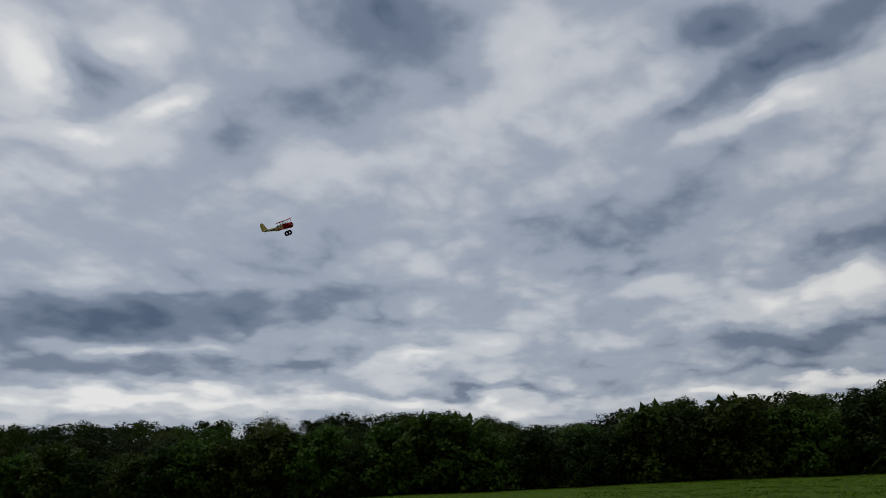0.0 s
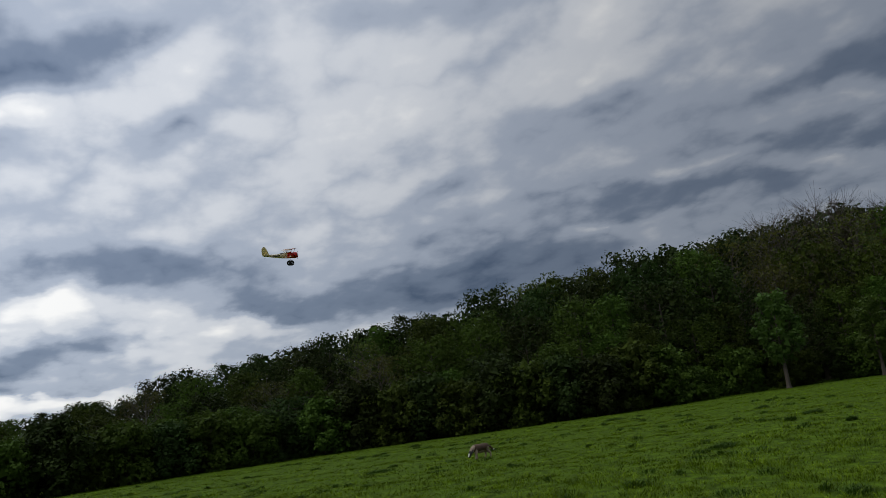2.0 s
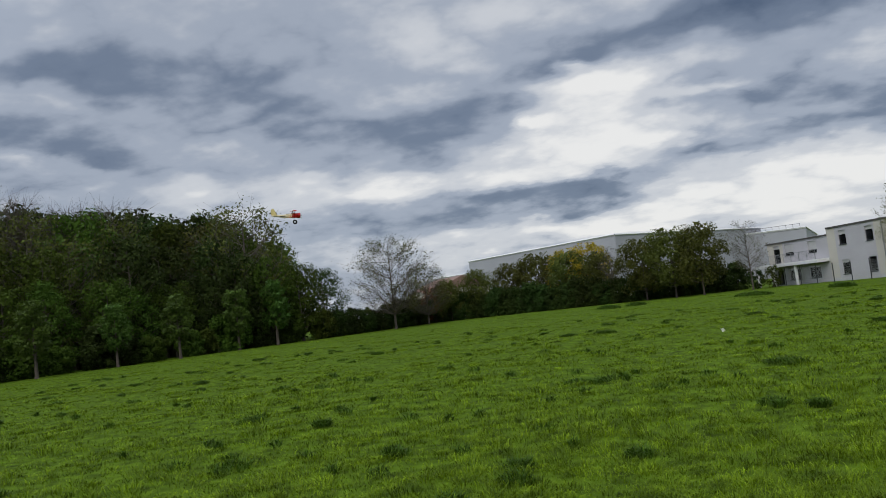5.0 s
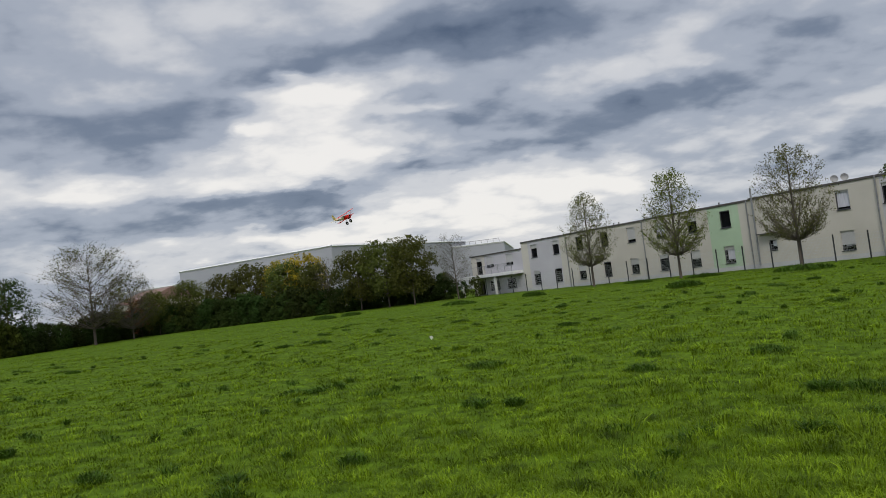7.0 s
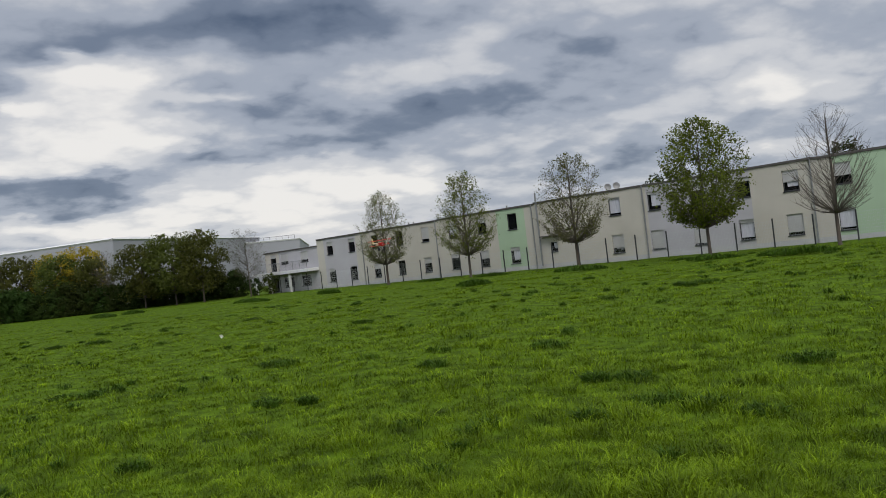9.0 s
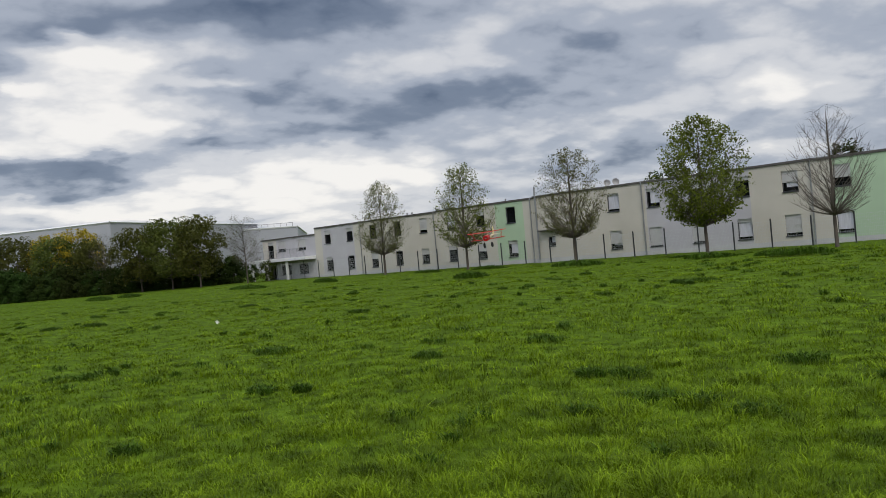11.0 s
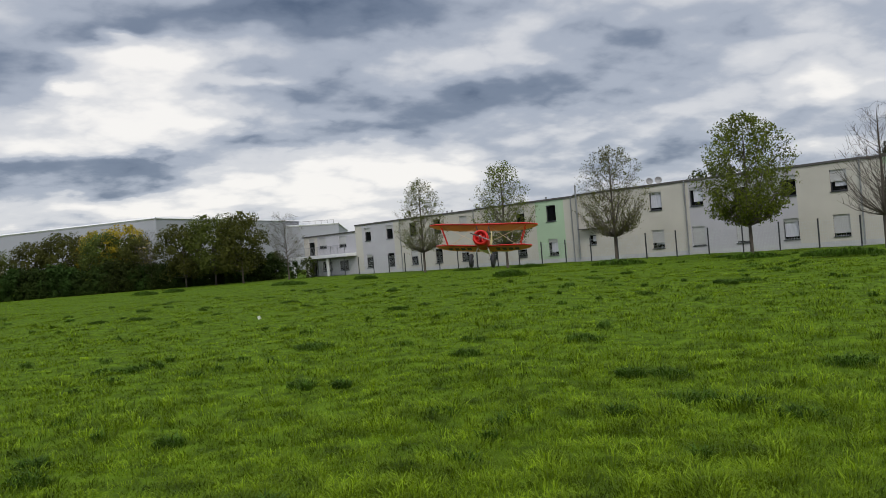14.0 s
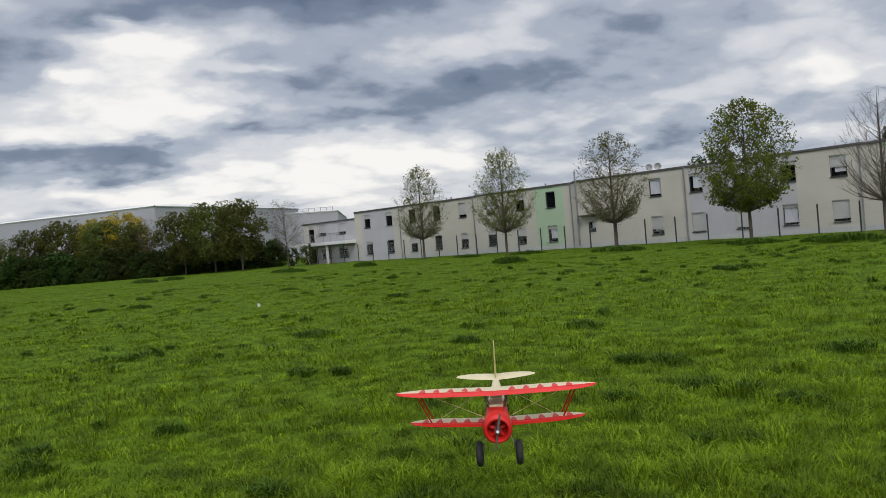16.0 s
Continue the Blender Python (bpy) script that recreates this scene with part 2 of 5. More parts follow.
# ---- materials ----
def material(name, color, rough=0.7, metal=0.0, vary=0.15, scale=3.0, bump=0.0, bump_scale=20.0, second=None,
             thin=0.0, island=0.0, obj=0.0, coat=0.0, stretch=(1, 1, 1), spec=0.5):
    m = bpy.data.materials.new(name)
    m.use_nodes = True
    nt = m.node_tree
    n, l = nt.nodes, nt.links
    b = n["Principled BSDF"]
    b.inputs["Roughness"].default_value = rough
    b.inputs["Metallic"].default_value = metal
    b.inputs["Coat Weight"].default_value = coat
    b.inputs["Specular IOR Level"].default_value = spec
    tc = n.new("ShaderNodeTexCoord")
    mp = n.new("ShaderNodeMapping")
    mp.inputs["Scale"].default_value = stretch
    l.new(tc.outputs["Object"], mp.inputs[0])
    big = n.new("ShaderNodeTexNoise")
    big.inputs["Scale"].default_value = scale
    big.inputs["Detail"].default_value = 6
    l.new(mp.outputs[0], big.inputs["Vector"])
    cr = n.new("ShaderNodeValToRGB")
    dark = tuple(c * (1 - vary) for c in color)
    light = tuple(min(1, c * (1 + vary)) for c in (second or color))
    cr.color_ramp.elements[0].position, cr.color_ramp.elements[0].color = 0.3, (*dark, 1)
    cr.color_ramp.elements[1].position, cr.color_ramp.elements[1].color = 0.7, (*light, 1)
    l.new(big.outputs["Fac"], cr.inputs[0])
    col = cr.outputs[0]
    if island or obj:
        hsv = n.new("ShaderNodeHueSaturation")
        l.new(col, hsv.inputs["Color"])
        acc = None
        for amount, kind, sock in ((island, "ShaderNodeNewGeometry", "Random Per Island"), (obj, "ShaderNodeObjectInfo", "Random")):
            if not amount:
                continue
            src = n.new(kind)
            ma = n.new("ShaderNodeMath")
            ma.operation = "MULTIPLY_ADD"
            ma.inputs[1].default_value, ma.inputs[2].default_value = 2 * amount, (1 - amount if acc is None else -amount)
            l.new(src.outputs[sock], ma.inputs[0])
            if acc is not None:
                ad = n.new("ShaderNodeMath")
                l.new(acc, ad.inputs[0])
                l.new(ma.outputs[0], ad.inputs[1])
                acc = ad.outputs[0]
            else:
                acc = ma.outputs[0]
        l.new(acc, hsv.inputs["Value"])
        if obj:
            oi = n.new("ShaderNodeObjectInfo")
            hm = n.new("ShaderNodeMath")
            hm.operation = "MULTIPLY_ADD"
            hm.inputs[1].default_value, hm.inputs[2].default_value = 0.05, 0.475
            l.new(oi.outputs["Random"], hm.inputs[0])
            l.new(hm.outputs[0], hsv.inputs["Hue"])
        col = hsv.outputs[0]
    l.new(col, b.inputs["Base Color"])
    if bump:
        fb = n.new("ShaderNodeTexNoise")
        fb.inputs["Scale"].default_value = bump_scale
        fb.inputs["Detail"].default_value = 5
        l.new(mp.outputs[0], fb.inputs["Vector"])
        bp = n.new("ShaderNodeBump")
        bp.inputs["Strength"].default_value = bump
        bp.inputs["Distance"].default_value = 0.02
        l.new(fb.outputs["Fac"], bp.inputs["Height"])
        l.new(bp.outputs[0], b.inputs["Normal"])
    if thin:
        tr = n.new("ShaderNodeBsdfTranslucent")
        l.new(col, tr.inputs["Color"])
        mx = n.new("ShaderNodeMixShader")
        mx.inputs[0].default_value = thin
        l.new(b.outputs[0], mx.inputs[1])
        l.new(tr.outputs[0], mx.inputs[2])
        l.new(mx.outputs[0], n["Material Output"].inputs["Surface"])
    return m


def glass(name, tint, rough=0.05):
    m = material(name, tint, rough=rough, vary=0.1, scale=0.6)
    m.node_tree.nodes["Principled BSDF"].inputs["Specular IOR Level"].default_value = 0.4
    return m


M_SOIL = material("meadow_soil", (0.032, 0.059, 0.003), 0.95, vary=0.45, scale=3.0, second=(0.054, 0.092, 0.004), bump=1.0, bump_scale=14, spec=0.05)
M_GRASS = material("grass_blade", (0.049, 0.091, 0.0024), 0.6, vary=0.5, scale=2.2, second=(0.100, 0.152, 0.004), thin=0.15, island=0.4, spec=0.1)
M_TUFT = material("dark_grass_tuft", (0.033, 0.068, 0.005), 0.6, vary=0.3, scale=1.5, thin=0.2, island=0.4, spec=0.08)
M_LEAF = material("leaf_mid", (0.040, 0.064, 0.008), 0.65, vary=0.25, scale=0.4, thin=0.18, island=0.3, obj=0.4, spec=0.05)
M_LEAF_D = material("leaf_dark", (0.020, 0.033, 0.006), 0.65, vary=0.25, scale=0.4, thin=0.12, island=0.3, obj=0.3, spec=0.05)
M_LEAF_L = material("leaf_fresh", (0.085, 0.108, 0.011), 0.6, vary=0.2, scale=0.5, thin=0.3, island=0.35, spec=0.1)
M_LEAF_G = material("leaf_young", (0.050, 0.086, 0.013), 0.6, vary=0.2, scale=0.5, thin=0.35, island=0.3, obj=0.2, spec=0.12)
M_LEAF_O = material("leaf_olive", (0.062, 0.072, 0.012), 0.65, vary=0.25, scale=0.5, thin=0.3, island=0.3, obj=0.25, spec=0.12)
M_LEAF_B = material("leaf_bud", (0.085, 0.09, 0.022), 0.65, vary=0.25, scale=0.5, thin=0.3, island=0.35, obj=0.2, spec=0.12)
M_LEAF_Y = material("leaf_yellow", (0.26, 0.20, 0.015), 0.65, vary=0.25, scale=0.6, thin=0.3, island=0.3, spec=0.12)
M_LEAF_R = material("leaf_rust", (0.12, 0.05, 0.02), 0.65, vary=0.25, scale=0.6, thin=0.3, island=0.3, spec=0.12)
M_BARK = material("bark", (0.06, 0.048, 0.037), 0.9, vary=0.35, scale=4, bump=0.6, bump_scale=30, stretch=(1, 1, 0.25))
M_BARK_L = material("bark_pale", (0.12, 0.10, 0.08), 0.9, vary=0.3, scale=4, bump=0.5, bump_scale=30, stretch=(1, 1, 0.25))


# ---- mesh helpers ----
def raw_mesh(name, verts, faces, mat, smooth=False):
    """A mesh from arrays; faces all of one size."""
    verts, faces = np.asarray(verts, dtype=np.float32), np.asarray(faces, dtype=np.int32)
    me = bpy.data.meshes.new(name)
    k = faces.shape[1]
    me.vertices.add(len(verts))
    me.vertices.foreach_set("co", verts.ravel())
    me.loops.add(faces.size)
    me.loops.foreach_set("vertex_index", faces.ravel())
    me.polygons.add(len(faces))
    me.polygons.foreach_set("loop_start", np.arange(0, faces.size, k, dtype=np.int32))
    me.polygons.foreach_set("use_smooth", np.full(len(faces), smooth))
    me.update(calc_edges=True)
    me.materials.append(mat)
    return me


def bm_mesh(name, bm, mat, smooth=False):
    me = bpy.data.meshes.new(name)
    bmesh.ops.recalc_face_normals(bm, faces=bm.faces)
    bm.to_mesh(me)
    bm.free()
    me.materials.append(mat)
    if smooth:
        me.polygons.foreach_set("use_smooth", np.full(len(me.polygons), True))
        me.set_sharp_from_angle(angle=radians(40))
    return me


def part(name, data, parent, label=""):
    ob = new(name, data)
    ob.parent = parent
    return tagged(ob, label)


def thing(name, x, y, z, label, category, group="", kind="", turn=0.0):
    ob = new(name)
    ob.matrix_basis = pose(x, y, z, 0, 0, turn)
    return tagged(ob, label, category, group, kind)


def add_box(bm, x0, x1, y0, y1, z0, z1, m=None):
    vs = [bm.verts.new((m @ Vector(p)) if m else p) for p in ((x0, y0, z0), (x1, y0, z0), (x1, y1, z0), (x0, y1, z0),
                                                             (x0, y0, z1), (x1, y0, z1), (x1, y1, z1), (x0, y1, z1))]
    for f in ((3, 2, 1, 0), (4, 5, 6, 7), (0, 1, 5, 4), (1, 2, 6, 5), (2, 3, 7, 6), (3, 0, 4, 7)):
        bm.faces.new([vs[i] for i in f])


def box(name, x0, x1, y0, y1, z0, z1, mat, bevel=0.0):
    bm = bmesh.new()
    add_box(bm, x0, x1, y0, y1, z0, z1)
    if bevel:
        bmesh.ops.bevel(bm, geom=bm.edges[:], offset=bevel, segments=1, affect="EDGES")
    return bm_mesh(name, bm, mat)


def ring_tube(rings):
    """Verts and quads of a tube through rings of equal count (lists of points), capped by shrinking ends."""
    k = len(rings[0])
    verts = [p for r in rings for p in r]
    faces = []
    for i in range(len(rings) - 1):
        for j in range(k):
            a, b = i * k + j, i * k + (j + 1) % k
            faces.append((a, b, b + k, a + k))
    return verts, faces


def tube(points, radii, sides=5):
    rings = []
    pts = [Vector(p) for p in points]
    for i, p in enumerate(pts):
        d = (pts[min(i + 1, len(pts) - 1)] - pts[max(i - 1, 0)]).normalized()
        u = d.cross(Vector((0.3, 0.9, 0.1)))
        if u.length < 0.1:
            u = d.cross(Vector((1, 0, 0)))
        u.normalize()
        v = d.cross(u)
        rings.append([p + radii[i] * (math.cos(a) * u + math.sin(a) * v) for a in (2 * math.pi * j / sides for j in range(sides))])
    return ring_tube(rings)


def tubes_mesh(name, list_of, mat, smooth=True):
    verts, faces = [], []
    for v, f in list_of:
        o = len(verts)
        verts += [tuple(p) for p in v]
        faces += [tuple(i + o for i in q) for q in f]
    return raw_mesh(name, verts, faces, mat, smooth)


def lathe(profile, sides=20, axis="y"):
    """Rings round an axis through (along, radius) pairs."""
    rings = []
    for s, r in profile:
        ring = []
        for j in range(sides):
            a = 2 * math.pi * j / sides
            c, d = r * math.cos(a), r * math.sin(a)
            ring.append(Vector((c, s, d)) if axis == "y" else (Vector((s, c, d)) if axis == "x" else Vector((c, d, s))))
        rings.append(ring)
    return ring_tube(rings)


def leaf_quads(rng, centers, spread, count, size, up=0.35):
    """Many small leaves in clumps round the centers."""
    n = len(centers) * count
    c = np.repeat(np.asarray(centers), count, axis=0)
    g = rng.normal(size=(n, 3))
    g /= np.linalg.norm(g, axis=1)[:, None]
    s = np.repeat(np.asarray(spread), count)[:, None]
    p = c + g * s * rng.uniform(0.35, 1.0, (n, 1)) ** 0.6 * np.array([1, 1, 0.8])
    face = g + rng.normal(size=(n, 3)) * 0.45 + np.array([0, 0, up])
    face /= np.linalg.norm(face, axis=1)[:, None]
    a = np.cross(face, rng.normal(size=(n, 3)))
    a /= np.linalg.norm(a, axis=1)[:, None]
    b = np.cross(face, a)
    L = size * rng.uniform(0.6, 1.35, (n, 1))
    v = np.stack([p, p + a * L + b * L * 0.38, p + a * L * 0.8 - b * L * 0.42], axis=1).reshape(-1, 3)
    return v, np.arange(n * 3).reshape(-1, 3)


def tree(name, seed, h, r, base, clumps, count, leaf, leaf_mat, bark_mat, label, category="tree", trunk=None, spread=0.3,
         twigs=0, pear=0.0, group="", shell=0.45, inner=0):
    """A tree: tapered trunk, limbs that reach every clump of leaves, and the crown."""
    rng = np.random.default_rng(seed)
    root = thing(name, 0, 0, 0, label, category, group)
    tr = trunk or h * 0.018 + 0.03
    lean = rng.normal(size=2) * 0.02 * h
    stem = [(lean[0] * s * s, lean[1] * s * s, h * 0.9 * s) for s in (0, 0.03, 0.15, 0.35, 0.6, 0.85, 1)]
    wood = [tube(stem, [tr * 1.5, tr * 1.1, tr, tr * 0.8, tr * 0.5, tr * 0.25, tr * 0.08], 7)]
    ch = h - base
    centers, spreads = [], []
    for i in range(clumps):
        s = (i + rng.uniform(0, 1)) / clumps
        z = base + ch * (0.04 + 0.92 * s)
        q = (z - base) / ch
        wide = r * math.sqrt(max(0.02, 1 - ((q - 0.42 + 0.12 * pear) / (0.60 if q > 0.42 else 0.52)) ** 2)) * (1 - 0.25 * pear * q)
        a = i * 2.39996 + rng.normal() * 0.5
        d = wide * (shell + (1 - shell) * rng.uniform(0, 1) ** 0.5) * rng.uniform(0.8, 1.08)
        c = np.array([math.cos(a) * d + lean[0] * q, math.sin(a) * d + lean[1] * q, z])
        centers.append(c)
        spreads.append(spread * r * rng.uniform(0.65, 1.2))
        zb = max(base * 0.85, z - d * rng.uniform(0.5, 0.9))
        zb = min(zb, h * 0.86)
        q0 = zb / (h * 0.9)
        st = np.array([lean[0] * q0 * q0, lean[1] * q0 * q0, zb])
        mid = st * 0.5 + c * 0.5 + np.array([0, 0, -0.06 * d]) + rng.normal(size=3) * 0.04 * d
        br = tr * (0.42 * (1 - 0.6 * q0)) * (0.5 + 0.5 * d / r)
        wood.append(tube([st, mid, c], [br, br * 0.6, br * 0.2], 3 if clumps < 100 else 4))
        for _ in range(twigs):
            e = c + rng.normal(size=3) * spreads[-1] * np.array([0.75, 0.75, 0.6]) + np.array([0, 0, 0.35 * spreads[-1]])
            k = st + (c - st) * rng.uniform(0.45, 1.0)
            wood.append(tube([k, e], [br * 0.34, br * 0.1], 3))
    part("trunk", tubes_mesh("trunk", wood, bark_mat), root)
    v, f = leaf_quads(rng, centers, spreads, count, leaf)
    if inner:
        # close foliage in the heart of the crown
        heart = np.asarray(centers) * np.array([0.55, 0.55, 0.97])
        v2, f2 = leaf_quads(rng, heart, np.asarray(spreads) * 0.9, inner, leaf * 2.4)
        v, f = np.concatenate([v, v2]), np.concatenate([f, f2 + len(v)])
    part("crown", raw_mesh("crown", v, f, leaf_mat), root)
    return root


def place(proto, x, y, z=0.0, turn=0.0, size=1.0, tall=1.0):
    ob = copy_thing(proto, pose(x, y, z, 0, 0, turn))
    ob.matrix_basis = pose(x, y, z, 0, 0, turn) @ Matrix.Diagonal((size, size, size * tall, 1))
    return ob


def remove_thing(ob):
    for o in (*ob.children_recursive, ob):
        bpy.data.objects.remove(o)


# ---- ground ----
def ground_height(x, y):
    """Gentle swells of the meadow."""
    return 0.05 * np.sin(x * 0.31 + 1.3) * np.cos(y * 0.27) + 0.03 * np.sin(x * 0.9 + y * 0.7) - 0.02


def build_ground():
    xs = np.concatenate([[-2500, -900, -300, -120], np.arange(-70, 130.1, 1.0), [200, 400, 1000, 2500]])
    ys = np.concatenate([[-2500, -900, -300, -120], np.arange(-75, 85.1, 1.0), [130, 300, 900, 2500]])
    gx, gy = np.meshgrid(xs, ys)
    near = np.clip(1.3 - np.hypot(gx, gy) / 90, 0, 1)
    gz = ground_height(gx, gy) * near
    n, m = gx.shape
    idx = np.arange(n * m).reshape(n, m)
    f = np.stack([idx[:-1, :-1], idx[:-1, 1:], idx[1:, 1:], idx[1:, :-1]], -1).reshape(-1, 4)
    me = raw_mesh("ground", np.stack([gx, gy, gz], -1).reshape(-1, 3), f, M_SOIL, True)
    tagged(new("ground", me), "uneven green meadow of rough spring grass", "meadow", kind="structure")


def grass_blades(rng, x, y, height, width, lean, toward=None):
    """Bent two-faced blades: foot, two shoulders, tip; toward is the bearing in which each one falls over."""
    n = len(x)
    z = ground_height(x, y) * np.clip(1.3 - np.hypot(x, y) / 90, 0, 1) - 0.01
    base = np.stack([x, y, z], -1)
    b = rng.uniform(0, 2 * np.pi, n) if toward is None else toward
    a = b + np.pi / 2 + rng.normal(0, 0.5, n)
    side = np.stack([np.cos(a), np.sin(a), np.zeros(n)], -1) * (width / 2)[:, None]
    out_ = np.stack([np.cos(b), np.sin(b), np.zeros(n)], -1) * (height * lean)[:, None]
    up = np.stack([np.zeros(n), np.zeros(n), height], -1)
    m = base + up * 0.65 + out_ * 0.35
    tip = base + up * rng.uniform(0.7, 1.0, n)[:, None] + out_
    v = np.stack([base, m + side, tip, m - side], 1)
    o = (np.arange(n) * 4)[:, None]
    tri = np.concatenate([o + np.array([[0, 1, 3]]), o + np.array([[1, 2, 3]])], 0)
    return v.reshape(-1, 3), tri


def meadow_spots(rng, n, power):
    """Places on the meadow, closer together near the middle of the field."""
    d = 4.5 * (112 / 4.5) ** (rng.uniform(0, 1, n) ** power)
    az = np.radians(rng.uniform(3, 171, n))
    x, y = d * np.sin(az), d * np.cos(az)
    keep = (y > -53) & ((x < 70) | (y < 30 - (x - 70)))
    return x[keep], y[keep], d[keep]


def build_grass():
    """Tussocks whose blades fall outwards, over a thin carpet of single blades."""
    rng = np.random.default_rng(11)
    per = 46
    cx, cy, cd = meadow_spots(rng, 13000, 1.6)
    n = len(cx)
    lush = 0.75 + 0.35 * np.sin(cx * 0.9 + 1.7 * np.sin(cy * 0.5)) * np.sin(cy * 1.1 + 1.3 * np.sin(cx * 0.6))
    size = (0.085 + 0.011 * cd) * rng.uniform(0.6, 1.6, n) * (0.8 + 0.25 * lush)
    tall = 0.10 * np.clip(1.1 - 0.008 * cd, 0.6, 1) * rng.uniform(0.4, 1.75, n) * lush
    b = rng.uniform(0, 2 * np.pi, (n, per))
    q = np.sqrt(rng.uniform(0, 1, (n, per)))
    r = q * size[:, None]
    x, y = (cx[:, None] + r * np.cos(b)).ravel(), (cy[:, None] + r * np.sin(b)).ravel()
    height = (tall[:, None] * (1.15 - 0.6 * q * q) * rng.uniform(0.6, 1.25, (n, per))).ravel() + 0.015
    far = np.repeat(np.clip(cd / 6.5, 1, 8), per)
    width = 0.0062 * far * rng.uniform(0.6, 1.4, n * per)
    lean = (0.12 + 0.7 * q + rng.uniform(0, 0.5, (n, per))).ravel()
    v, f = grass_blades(rng, x, y, height, width, lean, (b + rng.normal(0, 0.45, (n, per))).ravel())
    tagged(new("meadow_grass", raw_mesh("meadow_grass", v, f, M_GRASS)), "long uneven bright green meadow grass blades", "grass", kind="stuff")
    x, y, d = meadow_spots(rng, 240000, 1.5)
    n = len(x)
    v, f = grass_blades(rng, x, y, rng.uniform(0.03, 0.09, n), 0.0068 * np.clip(d / 6.5, 1, 9) * rng.uniform(0.7, 1.3, n), rng.uniform(0.4, 1.6, n))
    tagged(new("short_grass", raw_mesh("short_grass", v, f, M_GRASS)), "short green grass between the tussocks", "grass", kind="stuff")


build_ground()
build_grass()


def tussock(seed, r, h, mat, count):
    rng = np.random.default_rng(seed)
    a, d = rng.uniform(0, 2 * np.pi, count), r * np.sqrt(rng.uniform(0, 1, count))
    x, y = d * np.cos(a) * 1.5, d * np.sin(a)
    hh = h * np.sqrt(np.clip(1.05 - (d / r) ** 2, 0, 1)) * rng.uniform(0.5, 1.1, count)
    v, f = grass_blades(rng, x, y, hh + 0.03, rng.uniform(0.03, 0.06, count), rng.uniform(0.2, 0.8, count))
    return raw_mesh("tussock", v, f, mat)


def build_tussocks():
    big = [tussock(s, 0.75, 0.42, M_TUFT, 1100) for s in (1, 2)]
    low = [tussock(s, 0.9, 0.34, M_TUFT, 800) for s in (3, 4)]
    rng = random.Random(5)
    spots = ((31.4, -34.5, 0, 1.05), (29.2, -42.0, 1, 1.3), (52.4, -40.2, 0, 1.0), (57.3, -36.1, 1, 1.2), (14.8, -39.8, 1, 1.25),
             (16.4, -40.5, 0, 0.85), (72, -33, 1, 1.1), (72.4, -30.4, 1, 1.2), (40, -46, 1, 1.0), (20.5, -42, 1, 1.1), (47, -46.5, 1, 0.9))
    for i, (x, y, k, s) in enumerate(spots):
        ob = new("grass_tussock", (low if k else big)[i % 2])
        ob.matrix_basis = pose(x, y, 0, 0, 0, rng.uniform(-30, 30)) @ Matrix.Scale(s, 4)
        tagged(ob, "dark green tussock of tall grass in the meadow", "grass tussock", "tussocks in the meadow", "stuff")
    # taller dark tufts that stand out, then small ones strewn over the meadow
    marked = ((5.7, -9.1, 0.23), (4.6, -7.9, 0.29), (4.1, -7.9, 0.21), (16.0, -5.8, 0.26), (8.8, -2.4, 0.16), (8.8, -11.5, 0.24), (3.4, -7.6, 0.19), (10.2, -6.5, 0.20), (5.3, -3.0, 0.13), (8.5, -3.7, 0.15), (9.6, -9.3, 0.22), (4.0, -10.5, 0.28), (4.9, -6.9, 0.14), (9.1, 1.7, 0.30), (12.0, 0.9, 0.30), (10.9, -1.3, 0.21), (8.2, -2.2, 0.20), (7.7, -1.4, 0.17), (17.0, 0.8, 0.28), (12.0, 4.0, 0.20), (15.5, -6.1, 0.25))
    nrng = np.random.default_rng(9)
    xs, ys, hs, ws = [], [], [], []
    for i in range(420 + len(marked)):
        d, a = 6.5 + 48 * rng.random() ** 0.8, radians(rng.uniform(25, 168))
        cx, cy, r = d * math.sin(a), d * math.cos(a), rng.uniform(0.06, 0.2) * (0.6 + d / 45) * (2.0 if i % 14 == 0 else 1)
        k = 300 if i % 14 == 0 else 50
        if i >= 420:
            cx, cy, r = marked[i - 420]
            d, k = math.hypot(cx, cy), 190
        q = r * np.sqrt(nrng.uniform(0, 1, k))
        b = nrng.uniform(0, 2 * np.pi, k)
        xs.append(cx + q * np.cos(b) * 1.4), ys.append(cy + q * np.sin(b))
        hs.append((0.08 + 0.10 * np.sqrt(1.02 - (q / r) ** 2)) * nrng.uniform(0.6, 1.1, k)), ws.append(np.full(k, 0.008 + 0.0007 * d))
    v, f = grass_blades(nrng, np.concatenate(xs), np.concatenate(ys), np.concatenate(hs), np.concatenate(ws), nrng.uniform(0.3, 1.4, sum(map(len, xs))))
    tagged(new("dark_tufts", raw_mesh("dark_tufts", v, f, M_TUFT)), "small darker grass tufts strewn over the meadow", "grass", kind="stuff")


build_tussocks()


# ---- wood and trees ----
# line where the meadow meets the wood, from one end to the other
EDGE = [(-75, 68), (-30, 61), (-9, 58), (20, 55.5), (36, 51), (47, 42), (54, 34.5), (70, 29), (86, 11.5), (97, -0.5)]
# height of the skyline over the eye, in degrees, by bearing
SKYLINE_AZ = [-45, -34, -19, -6, 0.5, 6, 10, 20, 23, 40, 54, 63, 73, 81, 88, 91, 94, 97]
SKYLINE_EL = [4.2, 4.0, 3.9, 3.9, 2.5, 3.0, 3.8, 3.5, 4.1, 6.65, 8.5, 9.3, 10.0, 9.1, 8.3, 5.2, 4.0, 1.8]


